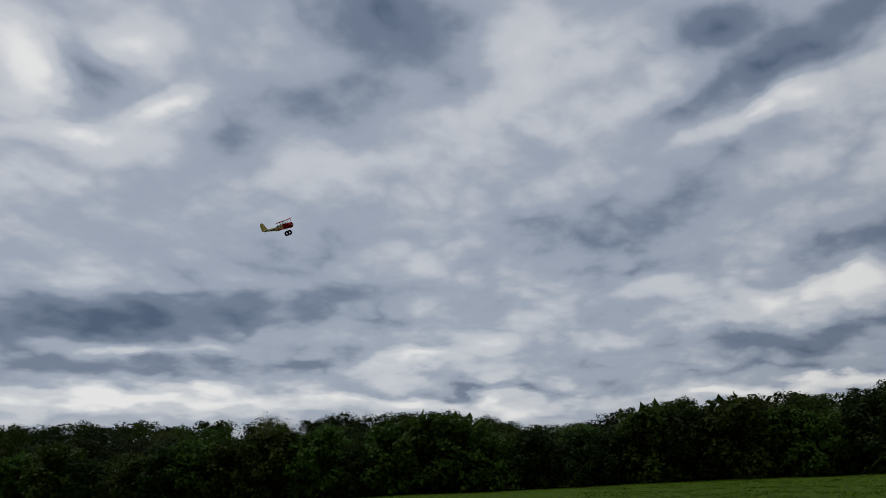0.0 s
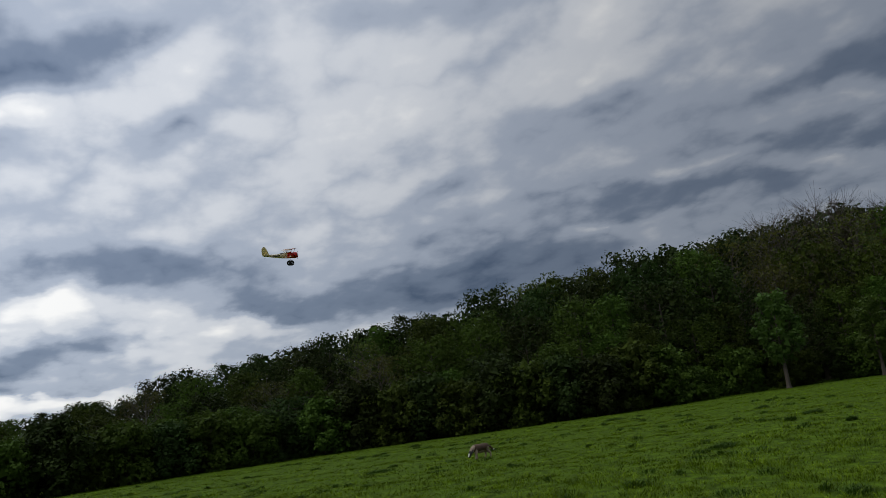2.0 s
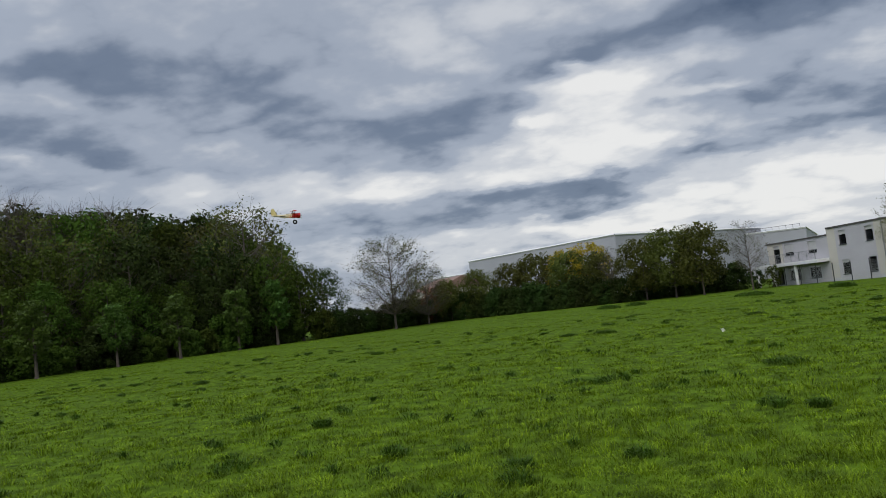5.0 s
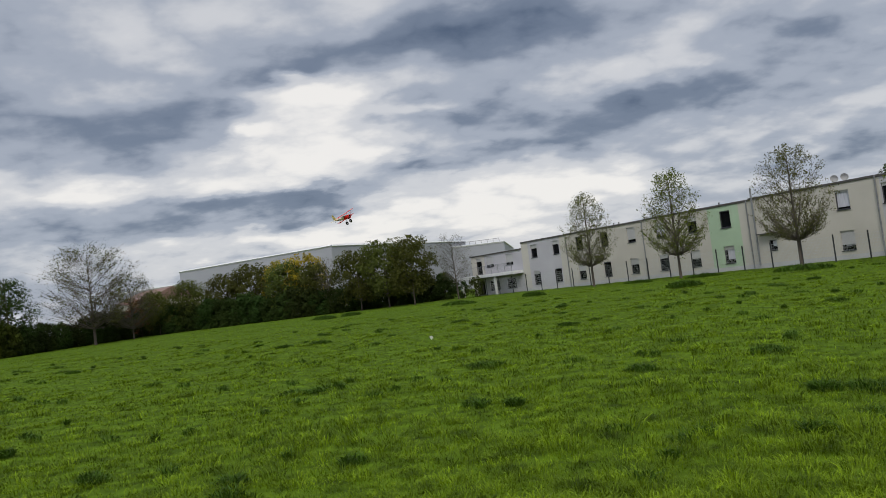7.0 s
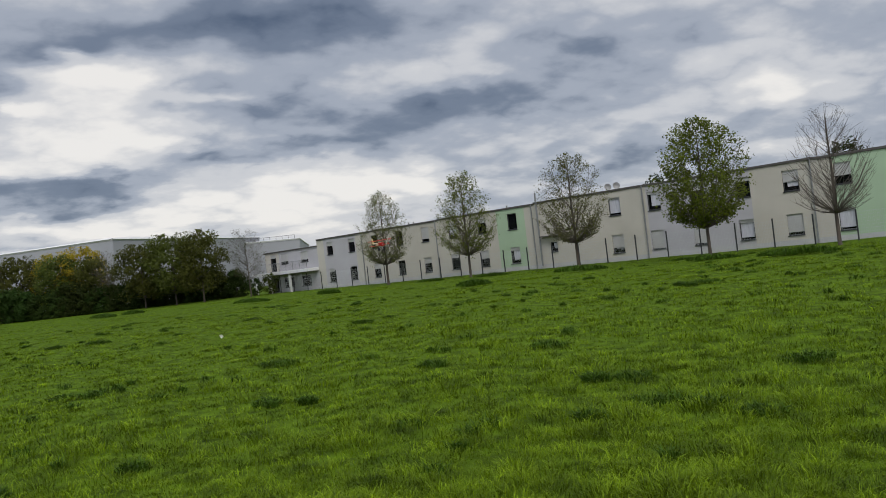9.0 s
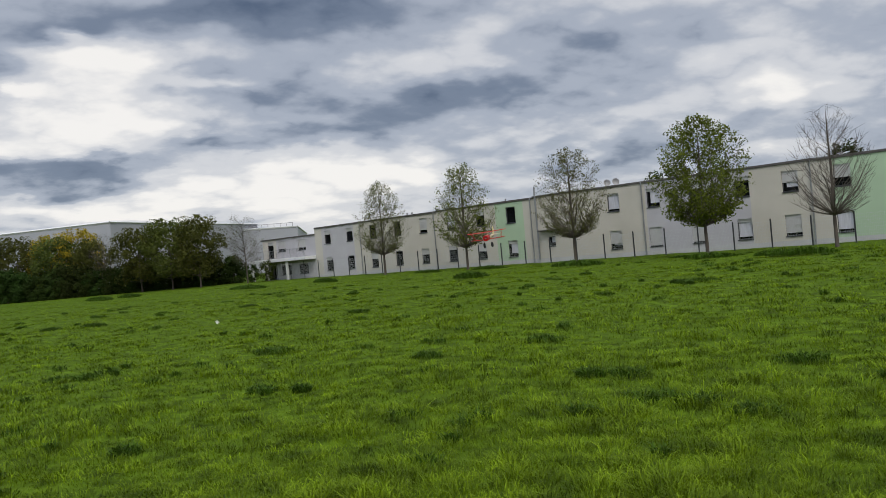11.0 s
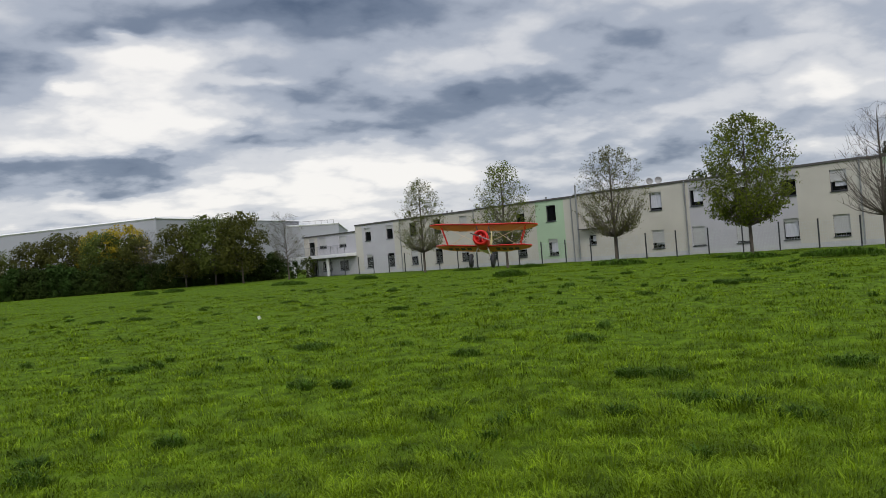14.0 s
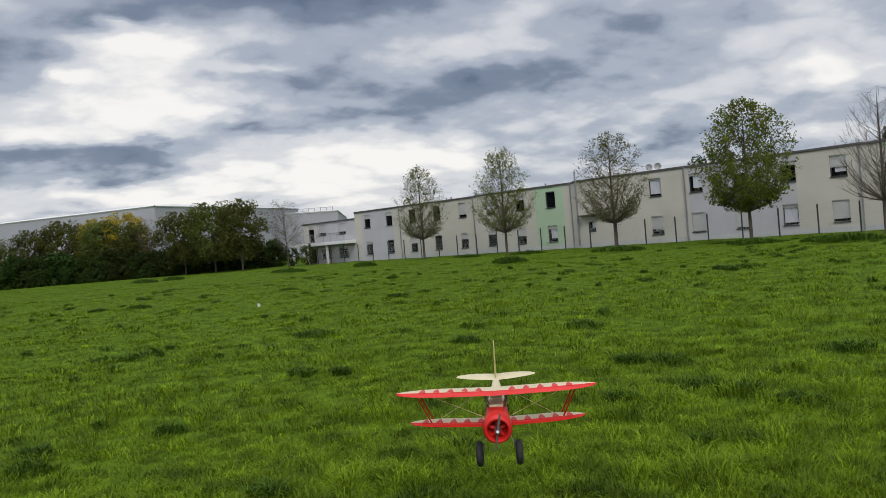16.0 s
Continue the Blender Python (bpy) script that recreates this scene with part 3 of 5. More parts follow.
def along(edge, step, back, rng, jitter):
    """Places bearing by bearing along the edge of the wood, so many metres behind it."""
    polar = [(math.degrees(math.atan2(x, y)), math.hypot(x, y)) for x, y in edge]
    az, res = polar[0][0], []
    while az < polar[-1][0]:
        d = np.interp(az, [p[0] for p in polar], [p[1] for p in polar]) + back + rng.uniform(-jitter, jitter)
        a = radians(az + math.degrees(rng.uniform(-jitter, jitter) / d))
        res.append((d * math.sin(a), d * math.cos(a)))
        az += math.degrees(step / d)
    return res


def build_wood():
    rng = random.Random(21)
    dense = "dense leafy woodland tree in the dark green wood"
    protos = {
        "oak": tree("woodland_tree", 1, 12, 4.4, 2.0, 46, 104, 0.25, M_LEAF_D, M_BARK, dense, spread=0.30, inner=14, group="trees of the wood"),
        "ash": tree("woodland_tree", 2, 12, 3.8, 1.6, 46, 104, 0.245, M_LEAF, M_BARK, "fresh green leafy tree in the wood", spread=0.30, inner=14, group="trees of the wood"),
        "lime": tree("woodland_tree", 3, 12, 4.0, 1.4, 50, 96, 0.245, M_LEAF, M_BARK, "mid-green broad leafy tree in the wood", spread=0.27, pear=0.5, inner=14, group="trees of the wood"),
        "bare": tree("woodland_tree", 4, 12, 3.9, 2.5, 60, 40, 0.24, M_LEAF_O, M_BARK, "still half-bare twiggy tree with brownish buds", spread=0.3, twigs=7, group="trees of the wood"),
        "deep": tree("woodland_tree", 8, 12, 4.4, 0.6, 44, 90, 0.38, M_LEAF_D, M_BARK, dense, spread=0.34, inner=12, group="trees of the wood"),
        "twiggy": tree("woodland_tree", 9, 12, 3.2, 3.5, 90, 2, 0.1, M_LEAF_O, M_BARK, "bare twiggy tree standing over the wood", spread=0.26, twigs=9, group="trees of the wood"),
        "bush": tree("edge_shrub", 5, 5, 2.6, 0.1, 40, 85, 0.29, M_LEAF, M_BARK, "dense green shrub at the edge of the wood", "shrub", trunk=0.07, spread=0.30, inner=12, group="shrubs at the edge of the wood"),
        "bush2": tree("edge_shrub", 6, 5, 2.5, 0.1, 40, 85, 0.27, M_LEAF_D, M_BARK, "dense dark shrub at the edge of the wood", "shrub", trunk=0.07, spread=0.30, inner=12, group="shrubs at the edge of the wood"),
        "young": tree("young_tree", 7, 7, 1.5, 2.0, 34, 80, 0.24, M_LEAF_G, M_BARK, "young pale green tree with a thin trunk", spread=0.34, inner=6, group="young trees before the wood"),
    }

    def top(x, y):
        d = math.hypot(x, y)
        return d * math.tan(radians(np.interp(math.degrees(math.atan2(x, y)), SKYLINE_AZ, SKYLINE_EL))) + EYE

    for back, step, share, kinds in ((25, 3.9, 1.0, ("oak", "ash", "lime", "oak", "bare")), (33, 3.6, 0.94, ("deep",)), (16, 5.2, 0.94, ("oak", "lime", "ash", "bare", "ash")),
                                     (9, 4.4, 0.78, ("ash", "oak", "lime", "oak", "bare")), (4.5, 4.2, 0.54, ("lime", "ash", "oak"))):
        for x, y in along(EDGE, step, back, rng, 1.4):
            h = top(x, y) * share * rng.uniform(0.9, 1.03)
            az = math.degrees(math.atan2(x, y))
            if az < 30 and share < 0.6:
                h = max(h, 4.2)
            k = rng.choice(kinds)
            s = h / 12
            wide = min(1.35, max(0.72, s)) if s < 1 else s * 0.92
            ob = place(protos[k], x, y, 0, rng.uniform(0, 360), wide, s / wide)
    for x, y in along(EDGE, 3.0, 24, random.Random(4), 1.2):
        if 69 < math.degrees(math.atan2(x, y)) < 81:
            place(protos["twiggy"], x, y, 0, rng.uniform(0, 360), 1.05 * top(x, y) / 12, rng.uniform(0.94, 1.02))
    for x, y in along(EDGE, 6.5, 20, rng, 1.5):
        h = min(8.5, 0.62 * top(x, y))
        place(protos["bush2"], x, y, -0.1, rng.uniform(0, 360), h / 5, 1.0)
    for x, y in along(EDGE, 2.7, 1.2, rng, 0.8):
        az = math.degrees(math.atan2(x, y))
        h = rng.uniform(3.4, 5.4) if az < 62 else rng.uniform(2.4, 4.2)
        ob = place(protos[rng.choice(("bush", "bush", "bush2"))], x, y, -0.1, rng.uniform(0, 360), h / 5 * 1.08, 0.95)
    for x, y, h in ((70.2, 26.8, 8.2), (74.6, 20.5, 6.6), (81.5, 15.3, 5.9), (84.8, 10.0, 6.4), (91.5, 4.6, 6.6), (95, 0.5, 7.4)):
        place(protos["young"], x, y, 0, rng.uniform(0, 360), h / 7)
    # crown that stands over the end of the wood
    place(protos["bare"], 100, 3.5, 0, 40, 1.45, 0.99)
    place(protos["bare"], 104, 7.5, 0, 140, 1.35, 1.0)
    for k, x, y, h in (("ash", 99, -2.5, 9.4), ("oak", 101.5, -5.5, 8.6), ("ash", 97, 1.5, 10.5), ("oak", 96, 4.5, 11), ("lime", 103, -1, 10), ("bush", 99, -5, 8), ("bush", 98, -1, 9)):
        place(protos[k], x, y, 0, 30, h / 12, 1.0)
    return protos


WOOD = build_wood()


def build_belt():
    """Trees and hedge before the grey hall."""
    rng = random.Random(8)
    pale = tree("budding_tree", 31, 12, 4.2, 2.2, 150, 34, 0.16, M_LEAF_O, M_BARK, "tall budding tree, half bare, with many stems", trunk=0.12, spread=0.22, twigs=9, group="trees of the hedge belt")
    place(pale, 104.5, -14.5, 0, 10, 1.3, 0.77)
    place(pale, 108, -19.5, 0, 80, 0.8, 0.85)
    remove_thing(pale)
    row = tree("belt_tree", 32, 9, 3.7, 1.7, 56, 110, 0.26, M_LEAF_O, M_BARK, "leafy tree with a bare trunk in a row", trunk=0.11, spread=0.30, inner=8, group="trees of the hedge belt")
    gold = tree("yellow_tree", 33, 9, 3.4, 1.7, 46, 110, 0.27, M_LEAF_Y, M_BARK_L, "yellow-flowering tree behind a green row", spread=0.30, group="trees of the hedge belt")
    thin = tree("budding_tree", 34, 9, 2.4, 2.6, 90, 12, 0.12, M_LEAF_O, M_BARK, "half-bare tree with brownish buds", trunk=0.09, spread=0.24, twigs=8, group="trees of the hedge belt")
    rust = tree("rust_shrub", 35, 5, 2.2, 0.3, 34, 90, 0.25, M_LEAF_R, M_BARK, "rust-red shrub in the hedge", "shrub", trunk=0.06, spread=0.3, group="trees of the hedge belt")
    for p, x, y, h in ((row, 112, -28, 6.5), (row, 112, -33, 7.0), (row, 109, -36, 8.0), (gold, 107.5, -39.5, 8.2), (row, 103.5, -38, 7.4), (gold, 103.5, -41.5, 8.3),
                       (thin, 96.5, -41.5, 7.2), (row, 90.5, -43, 7.4), (row, 86, -44.5, 8.0), (row, 82.5, -46, 7.6), (thin, 78.5, -49.5, 7.8),
                       (row, 114, -24, 5.6), (rust, 116, -22, 5.2), (rust, 118, -24, 4.6), (row, 99.5, -41, 6.6)):
        place(p, x, y, 0, rng.uniform(0, 360), h / (5 if p is rust else 9), rng.uniform(0.97, 1.03))
    for p in (row, gold, thin, rust):
        remove_thing(p)
    # dark hedge behind the row
    for i in range(26):
        t = i / 25
        x, y = 116 - 33 * t, -20.5 - 31 * t
        place(WOOD["bush2"], x + 2.5, y - 0.5, -0.1, rng.uniform(0, 360), rng.uniform(0.58, 0.82), 1.0)
    for i in range(9):
        place(WOOD["bush2"], 100 + i * 1.9, -5 - i * 1.9, -0.1, rng.uniform(0, 360), rng.uniform(0.55, 0.85), 1.0)


build_belt()


def street_tree(seed, h, r, base, limbs, per, leaf, leaf_mat, label, group):
    """An egg-shaped young tree: steep limbs that fork into fine upright twigs, leaves along the twigs."""
    rng = np.random.default_rng(seed)
    root = thing("row_tree", 0, 0, 0, label, "tree", group)
    wood = [tube([(0, 0, 0), (0.01, 0, 0.1), (0.02, 0.01, base), (-0.02, 0.02, h * 0.55), (0.02, 0, h * 0.8), (0, 0, h * 0.97)],
                 [0.15, 0.11, 0.09, 0.06, 0.035, 0.006], 8)]
    ch, tips = h - base, []

    def wide(q):
        """Half width of the egg at a share q of the crown's height."""
        return r * (math.sin(math.pi * min(1, max(0, q)) ** 0.74) ** 0.5 if 0 < q < 1 else 0.0)

    for i in range(limbs):
        q = 0.05 + 0.93 * (i + rng.uniform(0, 1)) / limbs
        a = i * 2.39996 + rng.normal() * 0.3
        d = wide(q) * (rng.uniform(0.4, 1.0) ** 0.5) * rng.uniform(0.95, 1.05)
        end = np.array([math.cos(a) * d, math.sin(a) * d, base + ch * q])
        zb = min(max(base * 0.92, end[2] - d * rng.uniform(1.0, 1.6)), h * 0.85)
        foot = np.array([0.0, 0.0, zb])
        mid = foot * 0.52 + end * 0.48 + np.array([math.cos(a), math.sin(a), 0]) * 0.10 * d - np.array([0, 0, 0.05 * d])
        br = float(0.034 * (1 - 0.65 * zb / h) * (0.45 + 0.55 * d / r))
        wood.append(tube([foot, mid, end], [br, br * 0.6, br * 0.16], 4))
        tips.append(end)
        for _ in range(6):
            k = rng.uniform(0.35, 0.95)
            p = foot * (1 - k) ** 2 + mid * 2 * k * (1 - k) + end * k * k
            e = p + rng.normal(size=3) * 0.26 + np.array([math.cos(a) * 0.12, math.sin(a) * 0.12, 0.24])
            qe = (e[2] - base) / ch
            de = math.hypot(e[0], e[1])
            lim = wide(qe) * 1.02
            if qe > 0.99 or de > lim > 0:
                e[:2] *= lim / max(de, 0.01) * 0.97
                e[2] = min(e[2], h * 0.995)
            wood.append(tube([p, (p + e) / 2 + rng.normal(size=3) * 0.03, e], [br * 0.36 + 0.003, br * 0.24 + 0.003, 0.0025], 3))
            tips += [e, (p + e) / 2]
    part("trunk", tubes_mesh("trunk", wood, M_BARK), root)
    if per:
        v, f = leaf_quads(rng, tips, np.full(len(tips), 0.25), per, leaf)
        part("crown", raw_mesh("crown", v, f, leaf_mat), root)
    return root


def build_row():
    """Five young street trees before the white houses."""
    grp = "row of trees before the houses"
    specs = ((41, 55.0, -49.0, 8.4, 2.55, M_LEAF_B, 5, 0.10, "budding tree with an egg-shaped open crown"),
             (42, 44.4, -48.5, 8.6, 2.8, M_LEAF_L, 5, 0.11, "budding tree with pale green young leaves"),
             (43, 33.5, -48.0, 8.2, 2.75, M_LEAF_B, 5, 0.10, "budding tree with an egg-shaped open crown"),
             (44, 22.8, -46.5, 8.45, 3.45, M_LEAF_L, 10, 0.13, "tree in fresh light green leaf"),
             (45, 15.5, -47.0, 7.9, 2.7, M_LEAF_B, 0, 0.1, "bare tree with upright thin branches"))
    for seed, x, y, h, r, mat, per, leaf, label in specs:
        t = street_tree(seed, h, r, 1.9, 130, per, leaf, mat, label, grp)
        t.matrix_basis = pose(x, y, 0, 0, 0, seed * 40)


build_row()
for k in WOOD.values():
    remove_thing(k)


# ---- houses, hall, fence ----
M_CREAM = material("render_cream", (0.405, 0.38, 0.328), 0.9, vary=0.06, scale=0.5, bump=0.15, bump_scale=60)
M_VIOLET = material("render_grey", (0.355, 0.345, 0.36), 0.9, vary=0.05, scale=0.5, bump=0.15, bump_scale=60)
M_MINT = material("render_mint", (0.31, 0.41, 0.28), 0.9, vary=0.05, scale=0.5, bump=0.15, bump_scale=60)
M_PLINTH = material("plinth_grey", (0.36, 0.36, 0.36), 0.9, vary=0.1, scale=1.0)
M_FRAME = material("window_frame_dark", (0.03, 0.032, 0.036), 0.45, vary=0.1)
M_SHUTTER = material("shutter_pale", (0.36, 0.355, 0.345), 0.6, vary=0.06, scale=2)
M_PANE = glass("window_glass", (0.006, 0.0065, 0.008))
M_CURTAIN = material("curtain_white", (0.42, 0.42, 0.46), 0.9, vary=0.15, scale=3, stretch=(6, 1, 0.5))
M_EDGE = material("roof_edge_dark", (0.06, 0.055, 0.05), 0.7, vary=0.15)
M_PIPE = material("downpipe_zinc", (0.22, 0.225, 0.23), 0.45, metal=0.6, vary=0.1)
M_ROOF = material("flat_roof_gravel", (0.2, 0.19, 0.18), 0.95, vary=0.2, bump=0.3)
M_HALL = material("hall_cladding", (0.25, 0.255, 0.275), 0.6, vary=0.05, scale=0.05, second=(0.27, 0.275, 0.295), stretch=(1, 1, 0.2))
M_HALL_L = material("hall_trim", (0.5, 0.5, 0.5), 0.6, vary=0.05)
M_POST = material("fence_post_dark", (0.018, 0.02, 0.023), 0.5, vary=0.1)
M_WIRE = material("fence_wire_grey", (0.40, 0.42, 0.42), 0.5, metal=0.4, vary=0.1)
M_TILE = material("roof_tile_brown", (0.15, 0.09, 0.07), 0.85, vary=0.2, scale=2, bump=0.4)
M_CONC = material("balcony_concrete", (0.5, 0.5, 0.49), 0.85, vary=0.08)

FY, WALL = -54.0, 0.3          # front face of the houses, wall thickness
TOP = 5.35


def wall_panel(parent, x0, x1, z0, z1, holes, mat, name="wall", y=FY):
    """One rendered strip of wall with real openings."""
    xs = sorted({x0, x1, *[v for h in holes for v in h[:2]]})
    zs = sorted({z0, z1, *[v for h in holes for v in h[2:]]})
    bm = bmesh.new()
    for a, b in zip(xs, xs[1:]):
        for c, d in zip(zs, zs[1:]):
            if z0 <= c and d <= z1 and not any(h[0] <= a and b <= h[1] and h[2] <= c and d <= h[3] for h in holes):
                add_box(bm, a, b, y - WALL, y, c, d)
    bmesh.ops.remove_doubles(bm, verts=bm.verts[:], dist=0.0005)
    return part(name, bm_mesh(name, bm, mat), parent)


def window(parent, x, z0, z1, w, shut, view, y=FY):
    """Dark frame with glass, a roller shutter let down by a share, and perhaps a curtain."""
    x0, x1 = x - w / 2, x + w / 2
    bm = bmesh.new()
    t = 0.07
    yy0, yy1 = y - 0.2, y - 0.1
    add_box(bm, x0, x0 + t, yy0, yy1, z0, z1)
    add_box(bm, x1 - t, x1, yy0, yy1, z0, z1)
    add_box(bm, x0 + t, x1 - t, yy0, yy1, z0, z0 + t)
    add_box(bm, x0 + t, x1 - t, yy0, yy1, z1 - t, z1)
    add_box(bm, x0 - 0.03, x1 + 0.03, y - 0.1, y + 0.05, z0 - 0.05, z0)
    win = part("window", bm_mesh("window", bm, M_FRAME), parent)
    part("pane", box("pane", x0 + t, x1 - t, y - 0.17, y - 0.15, z0 + t, z1 - t, M_PANE), win)
    if view:
        part("curtain", box("curtain", x0 + t + 0.03, x1 - t - 0.2 * (view == 2), y - 0.149, y - 0.145, z0 + t + 0.12 * view, z1 - t, M_CURTAIN), win, "white curtain behind the glass")
    if shut > 0:
        zb = z1 - (z1 - z0) * shut
        bm = bmesh.new()
        n = max(2, int((z1 - zb) / 0.07))
        for i in range(n):
            a = z1 - (z1 - zb) * (i + 1) / n
            add_box(bm, x0 + 0.02, x1 - 0.02, y - 0.098, y - 0.07 - 0.008 * (i % 2), a, a + (z1 - zb) / n)
        bmesh.ops.remove_doubles(bm, verts=bm.verts[:], dist=0.0005)
        part("roller_shutter", bm_mesh("roller_shutter", bm, M_SHUTTER), win, "pale roller shutter let down")
    return win


def build_houses():
    # x centre, shutter share and curtain of the upper and lower windows
    wins = ((69.4, .3, 0, .2, 0), (65.7, .25, 0, 0, 0), (62.0, 0, 0, .4, 0), (58.35, 0, 0, 0, 0), (54.7, .8, 0, .4, 0), (51.1, .4, 1, .25, 0),
            (47.5, .3, 0, .5, 0), (44.0, 0, 0, .2, 2), (33.8, .1, 1, .7, 2), (30.4, .15, 2, .95, 0), (27.0, .3, 0, .92, 0), (23.65, .2, 0, .15, 1),
            (20.4, .55, 2, .85, 0), (17.2, .6, 0, .1, 1), (13.9, .3, 0, .4, 0), (10.5, .2, 0, .5, 0), (7.1, 0, 0, .5, 0), (3.7, .3, 0, .5, 0), (0.3, .3, 1, .4, 0))
    # one house a stretch: from, to, colours from one end to the other
    houses = ((71.6, 52.9, ((71.6, 70.4, M_CREAM), (70.4, 65.0, M_VIOLET), (65.0, 52.9, M_CREAM))),
              (52.9, 41.5, ((52.9, 45.7, M_CREAM), (45.7, 42.6, M_MINT), (42.6, 41.5, M_CREAM))),
              (41.5, 31.0, ((41.5, 31.0, M_CREAM),)),
              (31.0, 18.8, ((31.0, 23.1, M_VIOLET), (23.1, 18.8, M_CREAM))),
              (18.8, 6.0, ((18.8, 17.7, M_CREAM), (17.7, 11.0, M_MINT), (11.0, 6.0, M_CREAM))),
              (6.0, -8.0, ((6.0, -8.0, M_CREAM),)))
    for i, (xa, xb, strips) in enumerate(houses):
        top = TOP + (0.0, 0.05, 0.12, 0.1, 0.06, 0.06)[i]
        root = thing("terraced_house", 0, 0, 0, "two-storey flat-roofed rendered house with dark-framed windows", "house", "terrace of houses")
        for sa, sb, mat in strips:
            holes = []
            for x, su, cu, sl, cl in wins:
                if sb < x < sa:
                    holes += [(x - 0.53, x + 0.53, 0.62, 2.02), (x - 0.53, x + 0.53, 3.52, 4.9)]
                    window(root, x, 3.52, 4.9, 1.06, su, cu)
                    window(root, x, 0.62, 2.02, 1.06, sl, cl)
            if i == 2:
                holes.append((39.5, 40.2, 1.25, 2.05))
                window(root, 39.85, 1.25, 2.05, 0.7, 0, 2)
            wall_panel(root, sb, sa, 0.32, top - 0.1, holes, mat)
        part("plinth", box("plinth", xb + 0.004, xa - 0.004, FY - WALL, FY + 0.015, -0.3, 0.32, M_PLINTH), root)
        part("side_wall", box("side_wall", xa - 0.3, xa - 0.004, FY - 9, FY - WALL - 0.002, -0.3, top - 0.1, M_CREAM), root)
        part("side_wall", box("side_wall", xb + 0.004, xb + 0.3, FY - 9, FY - WALL - 0.002, -0.3, top - 0.1, M_CREAM), root)
        part("back_wall", box("back_wall", xb, xa, FY - 9.3, FY - 9.002, -0.3, top - 0.1, M_CREAM), root)
        part("floor_slab", box("floor_slab", xb + 0.31, xa - 0.31, FY - 8.9, FY - 0.5, 2.6, 2.85, M_CONC), root)
        part("roof", box("roof", xb, xa, FY - 9.3, FY - 0.1, top - 0.096, top - 0.02, M_ROOF), root)
        part("roof_edge", box("roof_edge", xb + 0.003, xa - 0.003, FY - 0.097, FY + 0.07, top - 0.1, top + 0.06, M_EDGE, 0.01), root, "dark metal roof edge")
        for px in (xb + 0.25,):
            pipe = tubes_mesh("downpipe", [tube([(px, FY + 0.08, 0.0), (px, FY + 0.08, 2.5), (px, FY + 0.08, top)], [0.05] * 3, 8)], M_PIPE)
            part("downpipe", pipe, root, "grey zinc downpipe")
        if i == 0:
            part("downpipe", tubes_mesh("downpipe", [tube([(63.9, FY + 0.08, 0), (63.9, FY + 0.08, 2.5), (63.9, FY + 0.08, top)], [0.05] * 3, 8)], M_PIPE), root, "grey zinc downpipe")
        for vx in ((58.3, 57.6) if i == 0 else (54.0 - 8.4,) if i == 1 else (29.4,) if i == 3 else (17.6,) if i == 4 else ()):
            part("vent_pipe", tubes_mesh("vent_pipe", [tube([(vx, FY - 1.5, top - 0.05), (vx, FY - 1.5, top + 0.3), (vx, FY - 1.5, top + 0.34)], [0.07, 0.07, 0.1], 8)], M_PIPE), root, "short vent pipe on the roof")
        if i == 2:
            # flue on the wall, small porch roof and meter box
            part("flue", tubes_mesh("flue", [tube([(41.1, FY + 0.18, 0.2), (41.1, FY + 0.18, 3.5), (41.1, FY + 0.18, 6.3)], [0.07] * 3, 8)], M_PIPE), root, "tall steel flue")
            part("porch_roof", box("porch_roof", 38.9, 40.9, FY + 0.005, FY + 0.5, 2.55, 2.63, M_EDGE, 0.01), root)
            for dx in (35.4, 34.6):
                bm = bmesh.new()
                v, f = lathe(((0, 0.02), (0.05, 0.2), (0.08, 0.24), (0.1, 0.28), (0.08, 0.25), (0.04, 0.0)), 16)
                vs = [bm.verts.new(pose(dx, FY - 2.0, 5.95, -20, 0, 20) @ p) for p in v]
                for q in f:
                    bm.faces.new([vs[k] for k in q])
                dish = part("satellite_dish", bm_mesh("satellite_dish", bm, M_SHUTTER, True), root, "pale satellite dish")
                part("mast", tubes_mesh("mast", [tube([(dx, FY - 2.05, top - 0.05), (dx, FY - 2.05, 5.7), (dx, FY - 2.02, 5.95)], [0.03] * 3, 6)], M_PIPE), dish)
    # lower house with a balcony at the end of the terrace
    root = thing("balcony_house", 0, 0, 0, "lower grey house with a long first-floor balcony", "house", "terrace of houses")
    hs = [(79.6, 80.8, 2.5, 4.4), (77.2, 78.7, 3.2, 4.4), (73.4, 74.8, 3.15, 4.35)]
    wall_panel(root, 79.0, 81.8, 2.2, 4.62, hs[:1], M_CREAM)
    wall_panel(root, 71.61, 79.0, 2.2, 4.62, hs[1:], M_VIOLET)
    low = [(79.5, 80.6, 0.15, 2.0), (76.4, 78.4, 0.5, 1.9), (73.2, 75.0, 0.5, 1.9)]
    wall_panel(root, 71.61, 81.8, -0.3, 2.198, low, M_VIOLET, y=FY - 0.004)
    for x0, x1, z0, z1 in hs + low:
        window(root, (x0 + x1) / 2, z0, z1, x1 - x0, 0.75 if z0 > 3 else 0.2, 0, y=FY if z0 > 2 else FY - 0.004)
    part("side_wall", box("side_wall", 81.5, 81.796, FY - 9, FY - WALL - 0.01, -0.3, 4.6, M_VIOLET), root)
    part("back_wall", box("back_wall", 71.61, 81.8, FY - 9.3, FY - 9.002, -0.3, 4.6, M_VIOLET), root)
    part("roof", box("roof", 71.61, 82.0, FY - 9.3, FY + 0.1, 4.624, 4.76, M_EDGE, 0.01), root)
    part("balcony_slab", box("balcony_slab", 71.63, 82.6, FY + 0.01, FY + 1.5, 2.05, 2.4, M_CONC, 0.02), root, "white concrete balcony slab")
